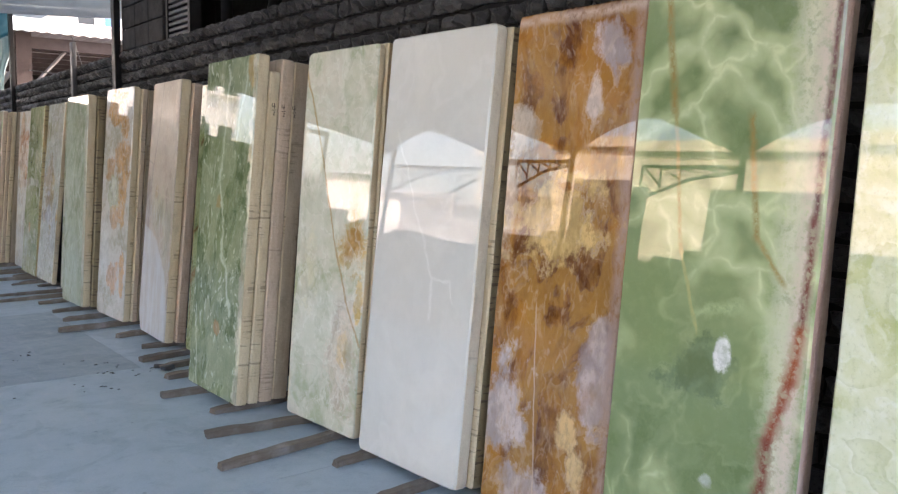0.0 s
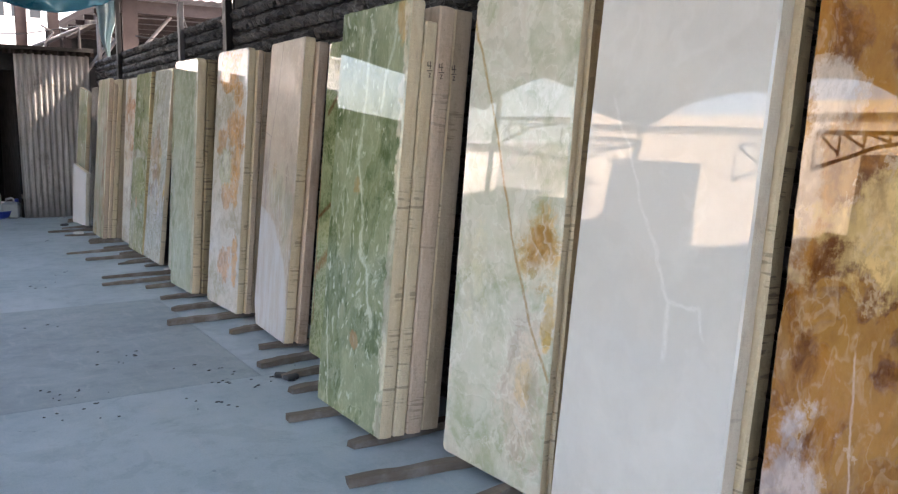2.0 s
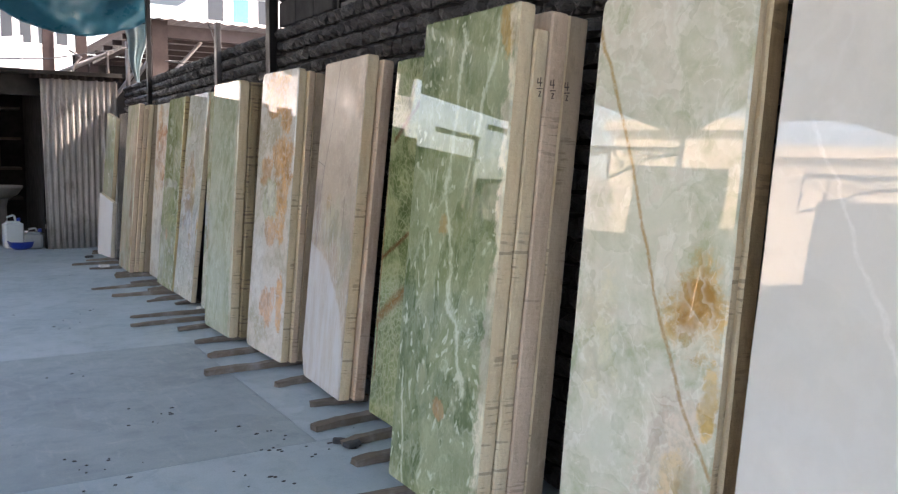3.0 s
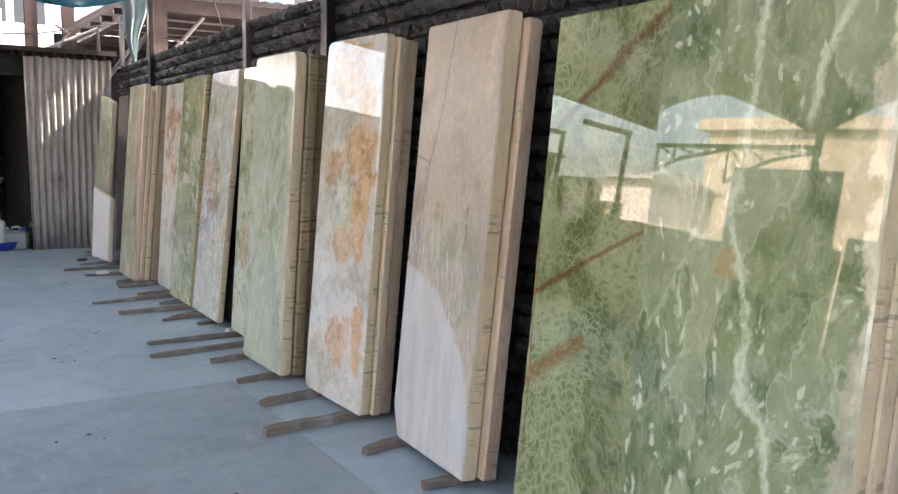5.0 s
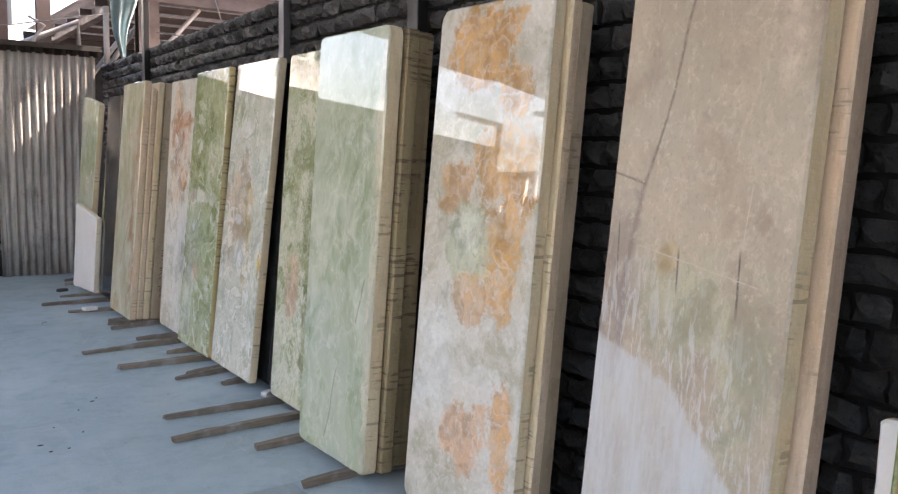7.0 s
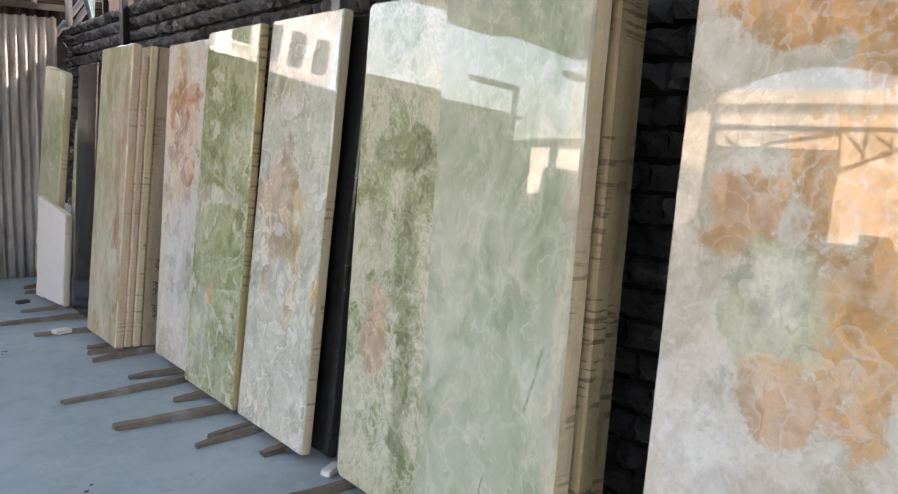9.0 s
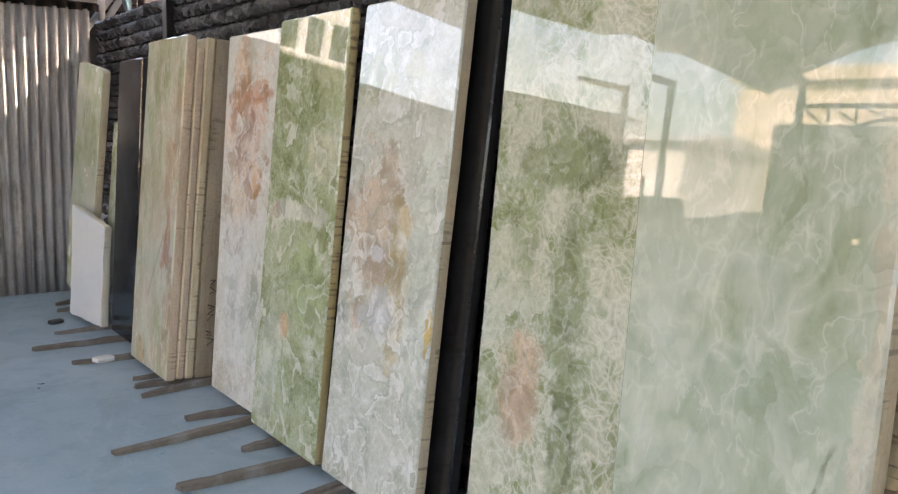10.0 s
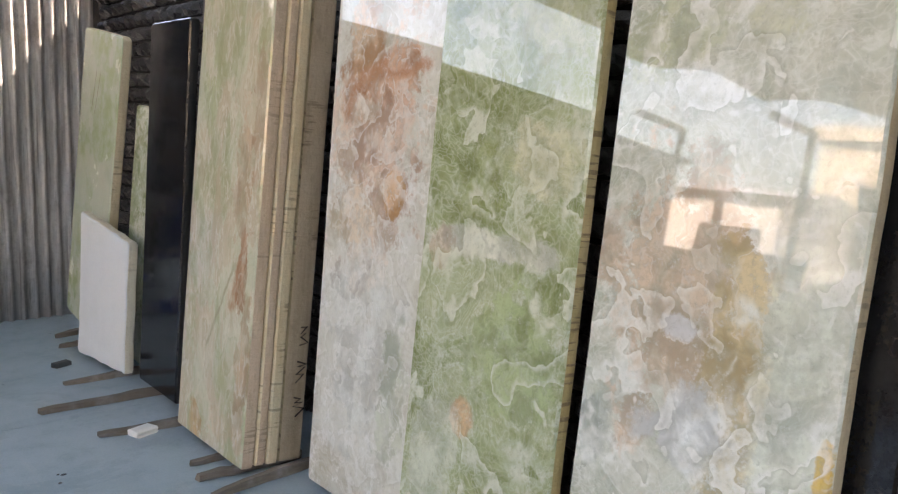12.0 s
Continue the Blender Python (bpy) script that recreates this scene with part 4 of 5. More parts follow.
# black paint scrawls down the last edge of the sage stack
scrawl = tagged(new("paint_scrawl"), "black painted scrawls on a sawn slab edge", "marks")
r_ = random.Random(31)
for k in range(3):
    b = bmesh.new()
    mz = 0.62 - 0.15 * k
    cx = 2.985 + 0.085 * mz
    pts = [(cx + (0.028 if i % 2 else -0.024) * r_.uniform(0.4, 1.0), 11.5465, mz - 0.014 * i + r_.uniform(-0.012, 0.012)) for i in range(7)]
    tube(b, pts, [r_.uniform(0.002, 0.005) for _ in pts], 5)
    part("stroke", b, MARKER, scrawl)

# ---- wooden battens under the slabs ----
BATTENS = ((2.31, 3.63), (2.20, 3.16), (2.65, 2.88), (2.38, 4.48), (2.56, 4.89), (2.59, 5.44), (2.72, 5.86), (2.69, 6.33), (2.39, 6.82), (2.53, 7.27), (2.51, 4.0), (2.54, 7.76), (2.54, 8.30),
           (2.25, 8.62), (2.31, 9.0), (2.79, 9.48), (2.69, 9.82), (2.36, 10.19), (2.23, 10.73), (2.67, 11.0), (2.60, 11.47), (2.66, 11.82), (2.52, 13.2), (2.29, 12.81), (2.43, 12.36), (2.62, 11.66),
           (2.7, 13.95), (2.74, 14.2), (2.55, 2.4), (2.6, 1.95), (2.55, 1.6), (2.5, 1.25), (2.55, 0.8), (2.6, 0.45), (2.55, 0.05), (2.62, 5.15), (2.6, 9.75), (2.75, 10.45))
rng = random.Random(11)
for bx, by in BATTENS:
    L, w, h = 3.08 - bx, rng.uniform(0.028, 0.05) if by > 7.4 else rng.uniform(0.04, 0.075), rng.uniform(0.036, 0.042)
    thin = rng.uniform(0.4, 0.7) if by > 7.4 else rng.uniform(0.7, 1.0)
    bm = bmesh.new()
    n = 10
    rings = []
    bow, tip = rng.uniform(-0.014, 0.014), rng.uniform(0.8, 1.0)
    for i in range(n + 1):
        u = i / n
        x = u * L + (rng.uniform(-0.012, 0.012) if i in (0, n) else 0.0)
        s_ = bow * math.sin(math.pi * u)
        pinch = tip if i == 0 else 0.9 if i == n else rng.uniform(0.96, 1.04)
        rise = thin + (1 - thin) * min(1.0, 1.6 * u)
        j = [rng.uniform(-0.005, 0.005) for _ in range(4)]
        rings.append([bm.verts.new(c) for c in ((x + j[2] * 2, s_ - w / 2 * pinch + j[0], 0.0), (x + j[3] * 2, s_ + w / 2 * pinch + j[1], 0.0), (x, s_ + w / 2 * pinch + j[2], h * rise * pinch + j[0] * 0.4), (x, s_ - w / 2 * pinch + j[3], h * rise * pinch + j[1] * 0.4))])
    for a, b in zip(rings, rings[1:]):
        for k in range(4):
            bm.faces.new((a[k], b[k], b[(k + 1) % 4], a[(k + 1) % 4]))
    bm.faces.new(rings[0])
    bm.faces.new(rings[-1][::-1])
    bmesh.ops.recalc_face_normals(bm, faces=bm.faces)
    ob = link("wooden_batten", bm, BATTEN)
    ob.matrix_world = pose(bx, by, 0.002, 0, 0, rng.uniform(-9, 7))
    tagged(ob, "weathered grey-brown wooden batten lying under stone slabs", "batten", "battens under the slabs")

# ---- steel posts along the wall ----


def wall_post(y, top, w, material, label):
    ob = tagged(new("steel_post"), label, "post", "posts along the brick wall")
    ob.location = (WALL_X0 + 0.02 * y - 0.045, y, 0)
    b = bmesh.new()
    box(b, -w / 2, w / 2, -w * 0.8, w * 0.8, 0, top, 0.004)
    part("shaft", b, material, ob)
    b = bmesh.new()
    box(b, -w * 0.7, w * 0.7, -w * 1.1, w * 1.1, 0, 0.012, 0.002)
    part("base_plate", b, material, ob)
    return ob


wall_post(8.0, 4.2, 0.06, STEEL_DARK, "dark square steel post against the black brick wall")
wall_post(9.64, 2.70, 0.05, STEEL_GREY, "short grey steel post standing beside the brick wall")
wall_post(13.15, 3.6, 0.055, STEEL_DARK, "dark steel post at the far end of the brick wall")
bm = bmesh.new()
tube(bm, [(3.50, 8.55, 2.38), (3.50, 8.55, 4.2)], 0.014, 6)
tagged(link("steel_rod", bm, STEEL_DARK), "thin dark steel rod standing up from the wall top", "rod")

# ---- structures on and behind the wall ----
up = tagged(new("block_wall"), "dark grey concrete block panel on top of the brick wall", "wall", kind="structure")
for r in range(7):
    for c in range(3):
        b = bmesh.new()
        box(b, 3.30, 3.48, 6.86 + c * 0.36 + 0.006, 6.86 + (c + 1) * 0.36 - 0.006, COURSES * COURSE + r * 0.2 + 0.004, COURSES * COURSE + (r + 1) * 0.2 - 0.006, 0.006)
        part("block", b, SHED_GREY, up)
vent = tagged(new("louvre_panel"), "grey louvred metal panel above the brick wall", "louvre")
b = bmesh.new()
box(b, 3.32, 3.42, 6.30, 6.34, COURSES * COURSE, 3.8)
box(b, 3.32, 3.42, 6.80, 6.84, COURSES * COURSE, 3.8)
part("frame", b, STEEL_DARK, vent)
for k in range(28):
    b = bmesh.new()
    box(b, 3.33, 3.40, 6.34, 6.80, COURSES * COURSE + 0.01 + k * 0.048, COURSES * COURSE + 0.038 + k * 0.048, 0.004)
    part("slat", b, STEEL_LOUVRE, vent)
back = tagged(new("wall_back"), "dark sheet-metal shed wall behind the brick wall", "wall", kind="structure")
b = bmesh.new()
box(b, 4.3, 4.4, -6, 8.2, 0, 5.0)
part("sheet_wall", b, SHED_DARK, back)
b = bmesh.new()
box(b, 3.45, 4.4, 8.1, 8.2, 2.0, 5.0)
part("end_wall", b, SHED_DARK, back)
for y, tilt in ((6.1, 0.0), (5.35, 0.35), (4.2, 0.0), (2.6, 0.0), (0.9, 0.0)):
    b = bmesh.new()
    tube(b, [(3.55, y, 2.38), (3.55 + tilt, y - tilt, 4.6)], 0.05, 8)
    tagged(link("steel_brace", b, STEEL_DARK), "dark steel pole standing behind the brick wall", "pole", "poles behind the wall")
b = bmesh.new()
for k in range(0, 61):
    y = -6 + 14.2 * k / 60
    for x in (3.42, 4.4):
        b.verts.new((x, y, 3.6 + 0.03 * (k % 2) + (x - 3.42) * 0.3))
b.verts.ensure_lookup_table()
for k in range(60):
    b.faces.new((b.verts[2 * k], b.verts[2 * k + 1], b.verts[2 * k + 3], b.verts[2 * k + 2]))
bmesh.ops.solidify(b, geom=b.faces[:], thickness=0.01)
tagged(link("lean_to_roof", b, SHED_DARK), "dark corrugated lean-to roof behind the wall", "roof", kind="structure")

# ---- corrugated sheet at the end of the row ----


def corrugated(bm, x0, x1, y, z0, z1, pitch=0.085, amp=0.021, skew=0.0, rows=6, seed=0):
    rr = random.Random(seed)
    n = int((x1 - x0) / pitch * 8)
    grid = []
    for r in range(rows + 1):
        v = r / rows
        line = []
        for k in range(n + 1):
            u = k / n
            x = x0 + (x1 - x0) * u + skew * (0.5 - u) * (1 - v) * 2
            line.append(bm.verts.new((x, y - amp * math.cos(2 * math.pi * (x1 - x0) * u / pitch) + 0.012 * noise.noise((u * 3, v * 3, seed)), z0 + (z1 - z0) * v)))
        grid.append(line)
    for a, c in zip(grid, grid[1:]):
        for k in range(n):
            bm.faces.new((a[k], a[k + 1], c[k + 1], c[k])).smooth = True
    bmesh.ops.solidify(bm, geom=bm.faces[:], thickness=0.003)


screen = tagged(new("corrugated_screen"), "weathered grey corrugated tin sheet standing upright", "metal sheet")
b = bmesh.new()
corrugated(b, 2.19, 3.24, 14.82, 0.0, 2.47, skew=0.03, seed=3)
part("tin_sheet", b, TIN, screen)
b = bmesh.new()
corrugated(b, 2.05, 3.32, 14.80, 2.455, 2.52, pitch=0.12, amp=0.03, rows=1, seed=4)
part("rusty_cap", b, TIN_RUST, screen, "rusty ragged cap strip")
for z in (0.3, 2.25):
    b = bmesh.new()
    box(b, 2.2, 3.2, 14.86, 14.9, z, z + 0.06)
    part("rail", b, BATTEN, screen)

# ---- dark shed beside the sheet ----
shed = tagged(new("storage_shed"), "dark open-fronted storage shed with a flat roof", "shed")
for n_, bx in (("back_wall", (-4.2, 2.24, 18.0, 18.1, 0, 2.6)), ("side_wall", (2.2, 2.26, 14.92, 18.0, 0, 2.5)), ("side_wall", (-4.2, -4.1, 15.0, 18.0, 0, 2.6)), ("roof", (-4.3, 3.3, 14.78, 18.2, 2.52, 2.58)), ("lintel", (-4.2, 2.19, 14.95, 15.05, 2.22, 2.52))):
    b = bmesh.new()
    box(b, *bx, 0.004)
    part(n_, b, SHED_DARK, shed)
for k in range(4):
    b = bmesh.new()
    box(b, -3.9 + 0.02 * k, 2.1, 17.2, 17.9, 0.6 + 0.5 * k, 0.64 + 0.5 * k, 0.003)
    part("shelf", b, SHED_WOOD, shed)
rng = random.Random(3)
for k in range(14):
    w, h, d = rng.uniform(0.2, 0.5), rng.uniform(0.15, 0.38), 0.4
    x, s = -0.2 + 0.16 * k + rng.uniform(-0.03, 0.03), k % 3
    w = min(w, 0.44)
    b = bmesh.new()
    box(b, -w / 2, w / 2, 0, d, 0, h, 0.01)
    ob = link("wooden_crate", b, SHED_WOOD)
    ob.location = (-1.2 + 0.22 * k, 17.3, 0.641 + 0.5 * s)
    tagged(ob, "dark wooden crate on a shed shelf", "crate", "crates in the shed")
basin = tagged(new("wash_basin"), "old pale pedestal wash basin in the dark shed", "basin")
basin.location = (1.72, 16.1, 0)
b = bmesh.new()
lathe(b, [(0.11, 0), (0.10, 0.05), (0.065, 0.2), (0.06, 0.55), (0.09, 0.68)], 16)
part("pedestal", b, SHED_PALE, basin)
b = bmesh.new()
lathe(b, [(0.10, 0.68), (0.22, 0.74), (0.29, 0.84), (0.30, 0.88), (0.27, 0.885), (0.22, 0.80), (0.02, 0.76)], 24)
part("bowl", b, SHED_PALE, basin)


def jerrycan(x, y, w, d, h, body, label, turn):
    ob = tagged(new("jerrycan"), label, "jerrycan", "jerrycans by the shed")
    ob.matrix_world = pose(x, y, 0.002, 0, 0, turn)
    b = bmesh.new()
    box(b, -w / 2, w / 2, -d / 2, d / 2, 0, h * 0.78, 0.025)
    top = [v for v in b.verts if v.co.z > h * 0.74]
    for v in top:
        v.co.x *= 0.85
        v.co.y *= 0.85
    box(b, -w * 0.34, w * 0.34, -d * 0.3, d * 0.3, h * 0.77, h * 0.82, 0.01)
    tank = part("tank", b, body, ob)
    b = bmesh.new()
    tube(b, [(-w * 0.3, 0, h * 0.8), (-w * 0.28, 0, h * 0.95), (0, 0, h), (w * 0.1, 0, h * 0.97), (w * 0.14, 0, h * 0.8)], 0.016, 8)
    part("handle", b, body, ob)
    b = bmesh.new()
    lathe(b, [(0.028, 0), (0.028, 0.045), (0.022, 0.05)], 14, Matrix.Translation((w * 0.3, 0, h * 0.81)))
    part("cap", b, PLASTIC_BLUE, tank, "blue screw cap")


jerrycan(1.80, 15.2, 0.26, 0.2, 0.48, PLASTIC_PALE, "translucent white plastic jerrycan with a handle", 10)
jerrycan(2.06, 14.98, 0.25, 0.2, 0.30, PLASTIC_GREY, "small grey plastic jug beside the tin sheet", -15)
b = bmesh.new()
lathe(b, [(0.12, 0), (0.17, 0.04), (0.19, 0.11), (0.2, 0.115), (0.175, 0.09), (0.11, 0.02)], 22)
ob = tagged(link("plastic_basin", b, PLASTIC_BLUE), "deep blue plastic basin on the floor", "basin")
ob.location = (1.9, 15.0, 0.002)
b = bmesh.new()
lathe(b, [(0.27, 0), (0.29, 0.05), (0.285, 0.3), (0.295, 0.32), (0.285, 0.6), (0.27, 0.86), (0.24, 0.88)], 24)
ob = tagged(link("plastic_barrel", b, PLASTIC_BLUE), "dark blue plastic barrel inside the shed", "barrel")
ob.location = (1.35, 15.7, 0.002)

# ---- steel shed beyond the wall's end ----
nshed = tagged(new("steel_shed"), "open steel shed with red-oxide columns and a tin roof", "shed")


def column(x, y, h, w, material, parent, name="column"):
    b = bmesh.new()
    t = w * 0.12
    box(b, x - w / 2, x + w / 2, y - w / 2, y - w / 2 + t, 0, h)
    box(b, x - w / 2, x + w / 2, y + w / 2 - t, y + w / 2, 0, h)
    box(b, x - t / 2, x + t / 2, y - w / 2 + t, y + w / 2 - t, 0, h)
    part(name, b, material, parent)


for x, y in ((3.95, 15.3), (2.98, 16.5), (2.5, 16.6), (3.9, 21.5), (7.5, 15.3), (7.5, 21.5), (11, 15.3)):
    column(x, y, 3.5 if x > 3.5 else 4.4, 0.24 if (x, y) == (3.95, 15.3) else 0.16, STEEL_RED_SHADED, nshed)
for bx in ((3.7, 12.0, 15.2, 15.36, 3.22, 3.42), (3.86, 4.0, 15.3, 22, 3.3, 3.45), (7.43, 7.57, 15.3, 22, 3.3, 3.45)):
    b = bmesh.new()
    box(b, *bx, 0.004)
    part("beam", b, STEEL_RED_SHADED, nshed)
for k in range(7):
    b = bmesh.new()
    box(b, 3.7, 12, 15.9 + k, 15.97 + k, 3.36, 3.45)
    part("purlin", b, STEEL_RED_SHADED, nshed)
b = bmesh.new()
for k in range(0, 91):
    x = 3.62 + 8.6 * k / 90
    for y, z in ((15.0, 3.47), (22.5, 3.62)):
        b.verts.new((x, y, z + 0.025 * (k % 2)))
b.verts.ensure_lookup_table()
for k in range(90):
    b.faces.new((b.verts[2 * k], b.verts[2 * k + 2], b.verts[2 * k + 3], b.verts[2 * k + 1]))
bmesh.ops.solidify(b, geom=b.faces[:], thickness=0.006)
part("roof_sheet", b, TIN_ROOF, nshed)
for bx in ((3.6, 12.4, 22.5, 22.6, 0, 3.6), (12.3, 12.4, 15, 22.5, 0, 3.6)):
    b = bmesh.new()
    box(b, *bx)
    part("back_wall", b, SHED_DARK, nshed)
for x0, x1, zz in ((4.05, 4.7, 3.25), (3.2, 3.75, 2.85), (5.2, 5.9, 3.25)):
    b = bmesh.new()
    tube(b, [(x0 + (x1 - x0) * math.sin(a), 15.6, zz - 0.75 * (1 - math.sin(a)) * 0 - 0.75 * (1 - math.cos(math.pi / 2 - a))) for a in [math.pi / 2 * i / 10 for i in range(11)]], 0.03, 8)
    part("curved_brace", b, STEEL_WHITE, nshed, "pale curved steel pipe")
b = bmesh.new()
tube(b, [(3.52, 15.5, 2.2), (3.52, 15.5, 3.15)], 0.035, 8)
part("pipe", b, STEEL_WHITE, nshed)
b = bmesh.new()
tube(b, [(3.55, 15.5, 2.45), (3.9, 15.5, 2.98)], 0.03, 8)
part("brace", b, STEEL_WHITE, nshed)
b = bmesh.new()
tube(b, [(2.6, 16.0, 2.65), (3.3, 16.0, 3.0), (3.3, 16.0, 2.4)], 0.04, 8)
part("brace", b, STEEL_WHITE, nshed)
b = bmesh.new()
tube(b, [(2.75, 15.9, 2.5), (2.78, 15.9, 2.75), (2.9, 15.9, 2.9), (2.72, 15.9, 3.0)], 0.02, 6)
part("pipe", b, STEEL_WHITE, nshed)
# cables
for pts in (((4.2, 15.2, 4.6), (4.75, 15.2, 3.4), (5.0, 15.2, 2.6)), ((1.5, 15.5, 2.75), (2.4, 15.4, 2.8), (3.6, 15.2, 3.05)), ((4.0, 15.1, 2.85), (5.0, 14.9, 2.75), (6.5, 14.7, 2.8))):
    b = bmesh.new()
    tube(b, pts, 0.009, 5)
    tagged(link("cable", b, STEEL_GREY), "thin slack grey cable hanging near the shed", "cable", "cables")

# ---- teal tarpaulin hung from the canopy's end ----


def cloth(bm, fn, nu, nv, thick=0.003):
    grid = [[bm.verts.new(fn(i / nu, j / nv)) for i in range(nu + 1)] for j in range(nv + 1)]
    for a, c in zip(grid, grid[1:]):
        for i in range(nu):
            bm.faces.new((a[i], a[i + 1], c[i + 1], c[i])).smooth = True
    bmesh.ops.solidify(bm, geom=bm.faces[:], thickness=thick)


def tarp_shape(u, v):
    x = 0.2 + 3.35 * u
    sag = 0.42 * math.sin(math.pi * min(1, max(0, (u - 0.42) / 0.58))) ** 0.8 if u > 0.42 else 0.0
    low = 3.30 - sag * 0.72 + 0.06 * (1 - u)
    z = 4.1 + (low - 4.1) * v
    y = 14.15 + 0.5 * v * (1 - v) * math.sin(u * 9) - 0.35 * math.sin(math.pi * v) * (0.6 + 0.4 * math.sin(u * 14)) + 0.10 * noise.noise((u * 9, v * 5, 2)) + 0.05 * noise.noise((u * 30 + v * 9, v * 12, 5))
    return (x, y, z + 0.03 * noise.noise((u * 14, v * 4, 7)))


tarp = tagged(new("tarpaulin"), "sagging teal plastic tarpaulin hung under the canopy edge", "tarpaulin")
b = bmesh.new()
cloth(b, tarp_shape, 90, 24)
part("sheet", b, TARP, tarp)


def tail_shape(u, v):
    w = 0.17 * (1 - v) + 0.02
    return (3.46 + (u - 0.5) * 2 * w + 0.02 * math.sin(v * 7), 14.5 + 0.06 * math.sin(u * 12) * (1 - 0.5 * v), 3.3 - 0.85 * v)


b = bmesh.new()
cloth(b, tail_shape, 24, 14)
part("hanging_tail", b, TARP_GREY, tarp, "grey-teal gathered hanging corner")

# ---- far buildings ----


def building(x0, x1, y0, y1, h, wall_m, label, storeys, bays, accent=None, side="y"):
    ob = tagged(new("building"), label, "building")
    b = bmesh.new()
    box(b, x0, x1, y0, y1, 0, h, 0.02)
    part("wall", b, wall_m, ob)
    b = bmesh.new()
    box(b, x0 - 0.2, x1 + 0.2, y0 - 0.2, y1 + 0.2, h, h + 0.3, 0.02)
    part("roof", b, wall_m, ob)
    for s in range(storeys):
        for k in range(bays):
            z0 = h * (s + 0.3) / storeys
            z1 = h * (s + 0.8) / storeys
            a, c = (x0, x1) if side == "y" else (y0, y1)
            p0, p1 = a + (c - a) * (k + 0.2) / bays, a + (c - a) * (k + 0.8) / bays
            b = bmesh.new()
            if side == "y":
                box(b, p0, p1, y0 - 0.04, y0 + 0.05, z0, z1)
            else:
                box(b, x1 - 0.05, x1 + 0.04, p0, p1, z0, z1)
            pane = part("window", b, accent if accent and (k + s) % 2 else GLASS_DARK, ob)
            b = bmesh.new()
            if side == "y":
                box(b, p0 - 0.1, p1 + 0.1, y0 - 0.16, y0 - 0.045, z0 - 0.12, z0 - 0.004)
            else:
                box(b, x1 + 0.045, x1 + 0.16, p0 - 0.1, p1 + 0.1, z0 - 0.12, z0 - 0.004)
            part("sill", b, wall_m, pane)
    return ob


building(11.2, 17.0, 40, 48, 9.5, WHITE_WALL, "white multi-storey building with blue panels in the distance", 3, 5, BLUE_PANEL)
building(1.0, 4.5, 30, 36, 6.0, WHITE_WALL, "pale building with dark windows beyond the sheds", 3, 7)
b = bmesh.new()
cloth(b, lambda u, v: (0.4 + 1.8 * u, 17.4 + 0.15 * math.sin(u * 8) * v, 3.35 - 0.75 * v - 0.1 * math.sin(u * 3.1)), 24, 10)
tagged(link("plastic_sheet", b, TARP_PALE), "pale plastic sheet hung over the shed roof", "plastic sheet")

# ---- canopy and yard on the open side, seen in the polished faces ----
# CX1 lies past the wall: unseen extra roof that blocks sun over the wall top
CX0, CX1 = -4.4, 5.1
canopy = tagged(new("canopy"), "arched translucent canopy on slim steel posts, extended out of view to block sun", "canopy")
PER, CUSP = 3.2, 2.4
b = bmesh.new()
rows = []
k = 0
y = CUSP - 1.875 * PER
while y <= 14.1:
    f = abs(((y - CUSP) / PER) % 1.0 - 0.5) * 2
    z = 2.85 + 0.55 * (1 - f ** 2)
    rows.append((b.verts.new((CX0, y, z)), b.verts.new((CX1, y, z + 0.55))))
    y += PER / 16
for a, c in zip(rows, rows[1:]):
    b.faces.new((a[0], a[1], c[1], c[0])).smooth = True
bmesh.ops.solidify(b, geom=b.faces[:], thickness=0.012)
part("roof_sheet", b, TARP_ROOF, canopy)
# unseen flat sheet, added to keep sun off the floor and trim the tin's lit band
b = bmesh.new()
box(b, CX0, 4.35, 14.0, 15.7, 3.80, 3.82)
part("sun_block_sheet", b, TARP_ROOF, canopy)
for y in (0.85, 2.4, 5.6, 8.8, 11.6, 13.3, 15.05):
    b = bmesh.new()
    tube(b, [(CX0 + 0.05, y, 0), (CX0 + 0.05, y, 2.95)], 0.045, 10)
    part("post", b, STEEL_DARK, canopy)
    b = bmesh.new()
    box(b, CX0, -3.4, y - 0.03, y + 0.03, 2.95, 3.03)
    part("gutter_beam", b, STEEL_DARK, canopy)
for y0, y1 in ((10.1, 11.6), (8.8, 10.1), (5.6, 7.2)):
    b = bmesh.new()
    tube(b, [(CX0, y0, 2.72), (CX0, y1, 2.72)], 0.03, 6)
    tube(b, [(CX0, y0, 2.68), (CX0, (y0 + y1) / 2, 2.55), (CX0, y1, 2.25)], 0.025, 6)
    for k in range(5):
        ya = y0 + (y1 - y0) * k / 5
        yb = y0 + (y1 - y0) * (k + 1) / 5
        tube(b, [(CX0, ya, 2.66 - 0.3 * (k / 5) ** 2), (CX0, yb, 2.72)], 0.016, 5)
        tube(b, [(CX0, yb, 2.72), (CX0, yb, 2.66 - 0.38 * ((k + 1) / 5) ** 2)], 0.016, 5)
    part("truss", b, STEEL_DARK, canopy)

rng = random.Random(17)
STACK_MATS = (MOSS, BEIGE, BLACK_EDGE, EDGE_GREY, EDGE_OLIVE, EDGE_BROWN)


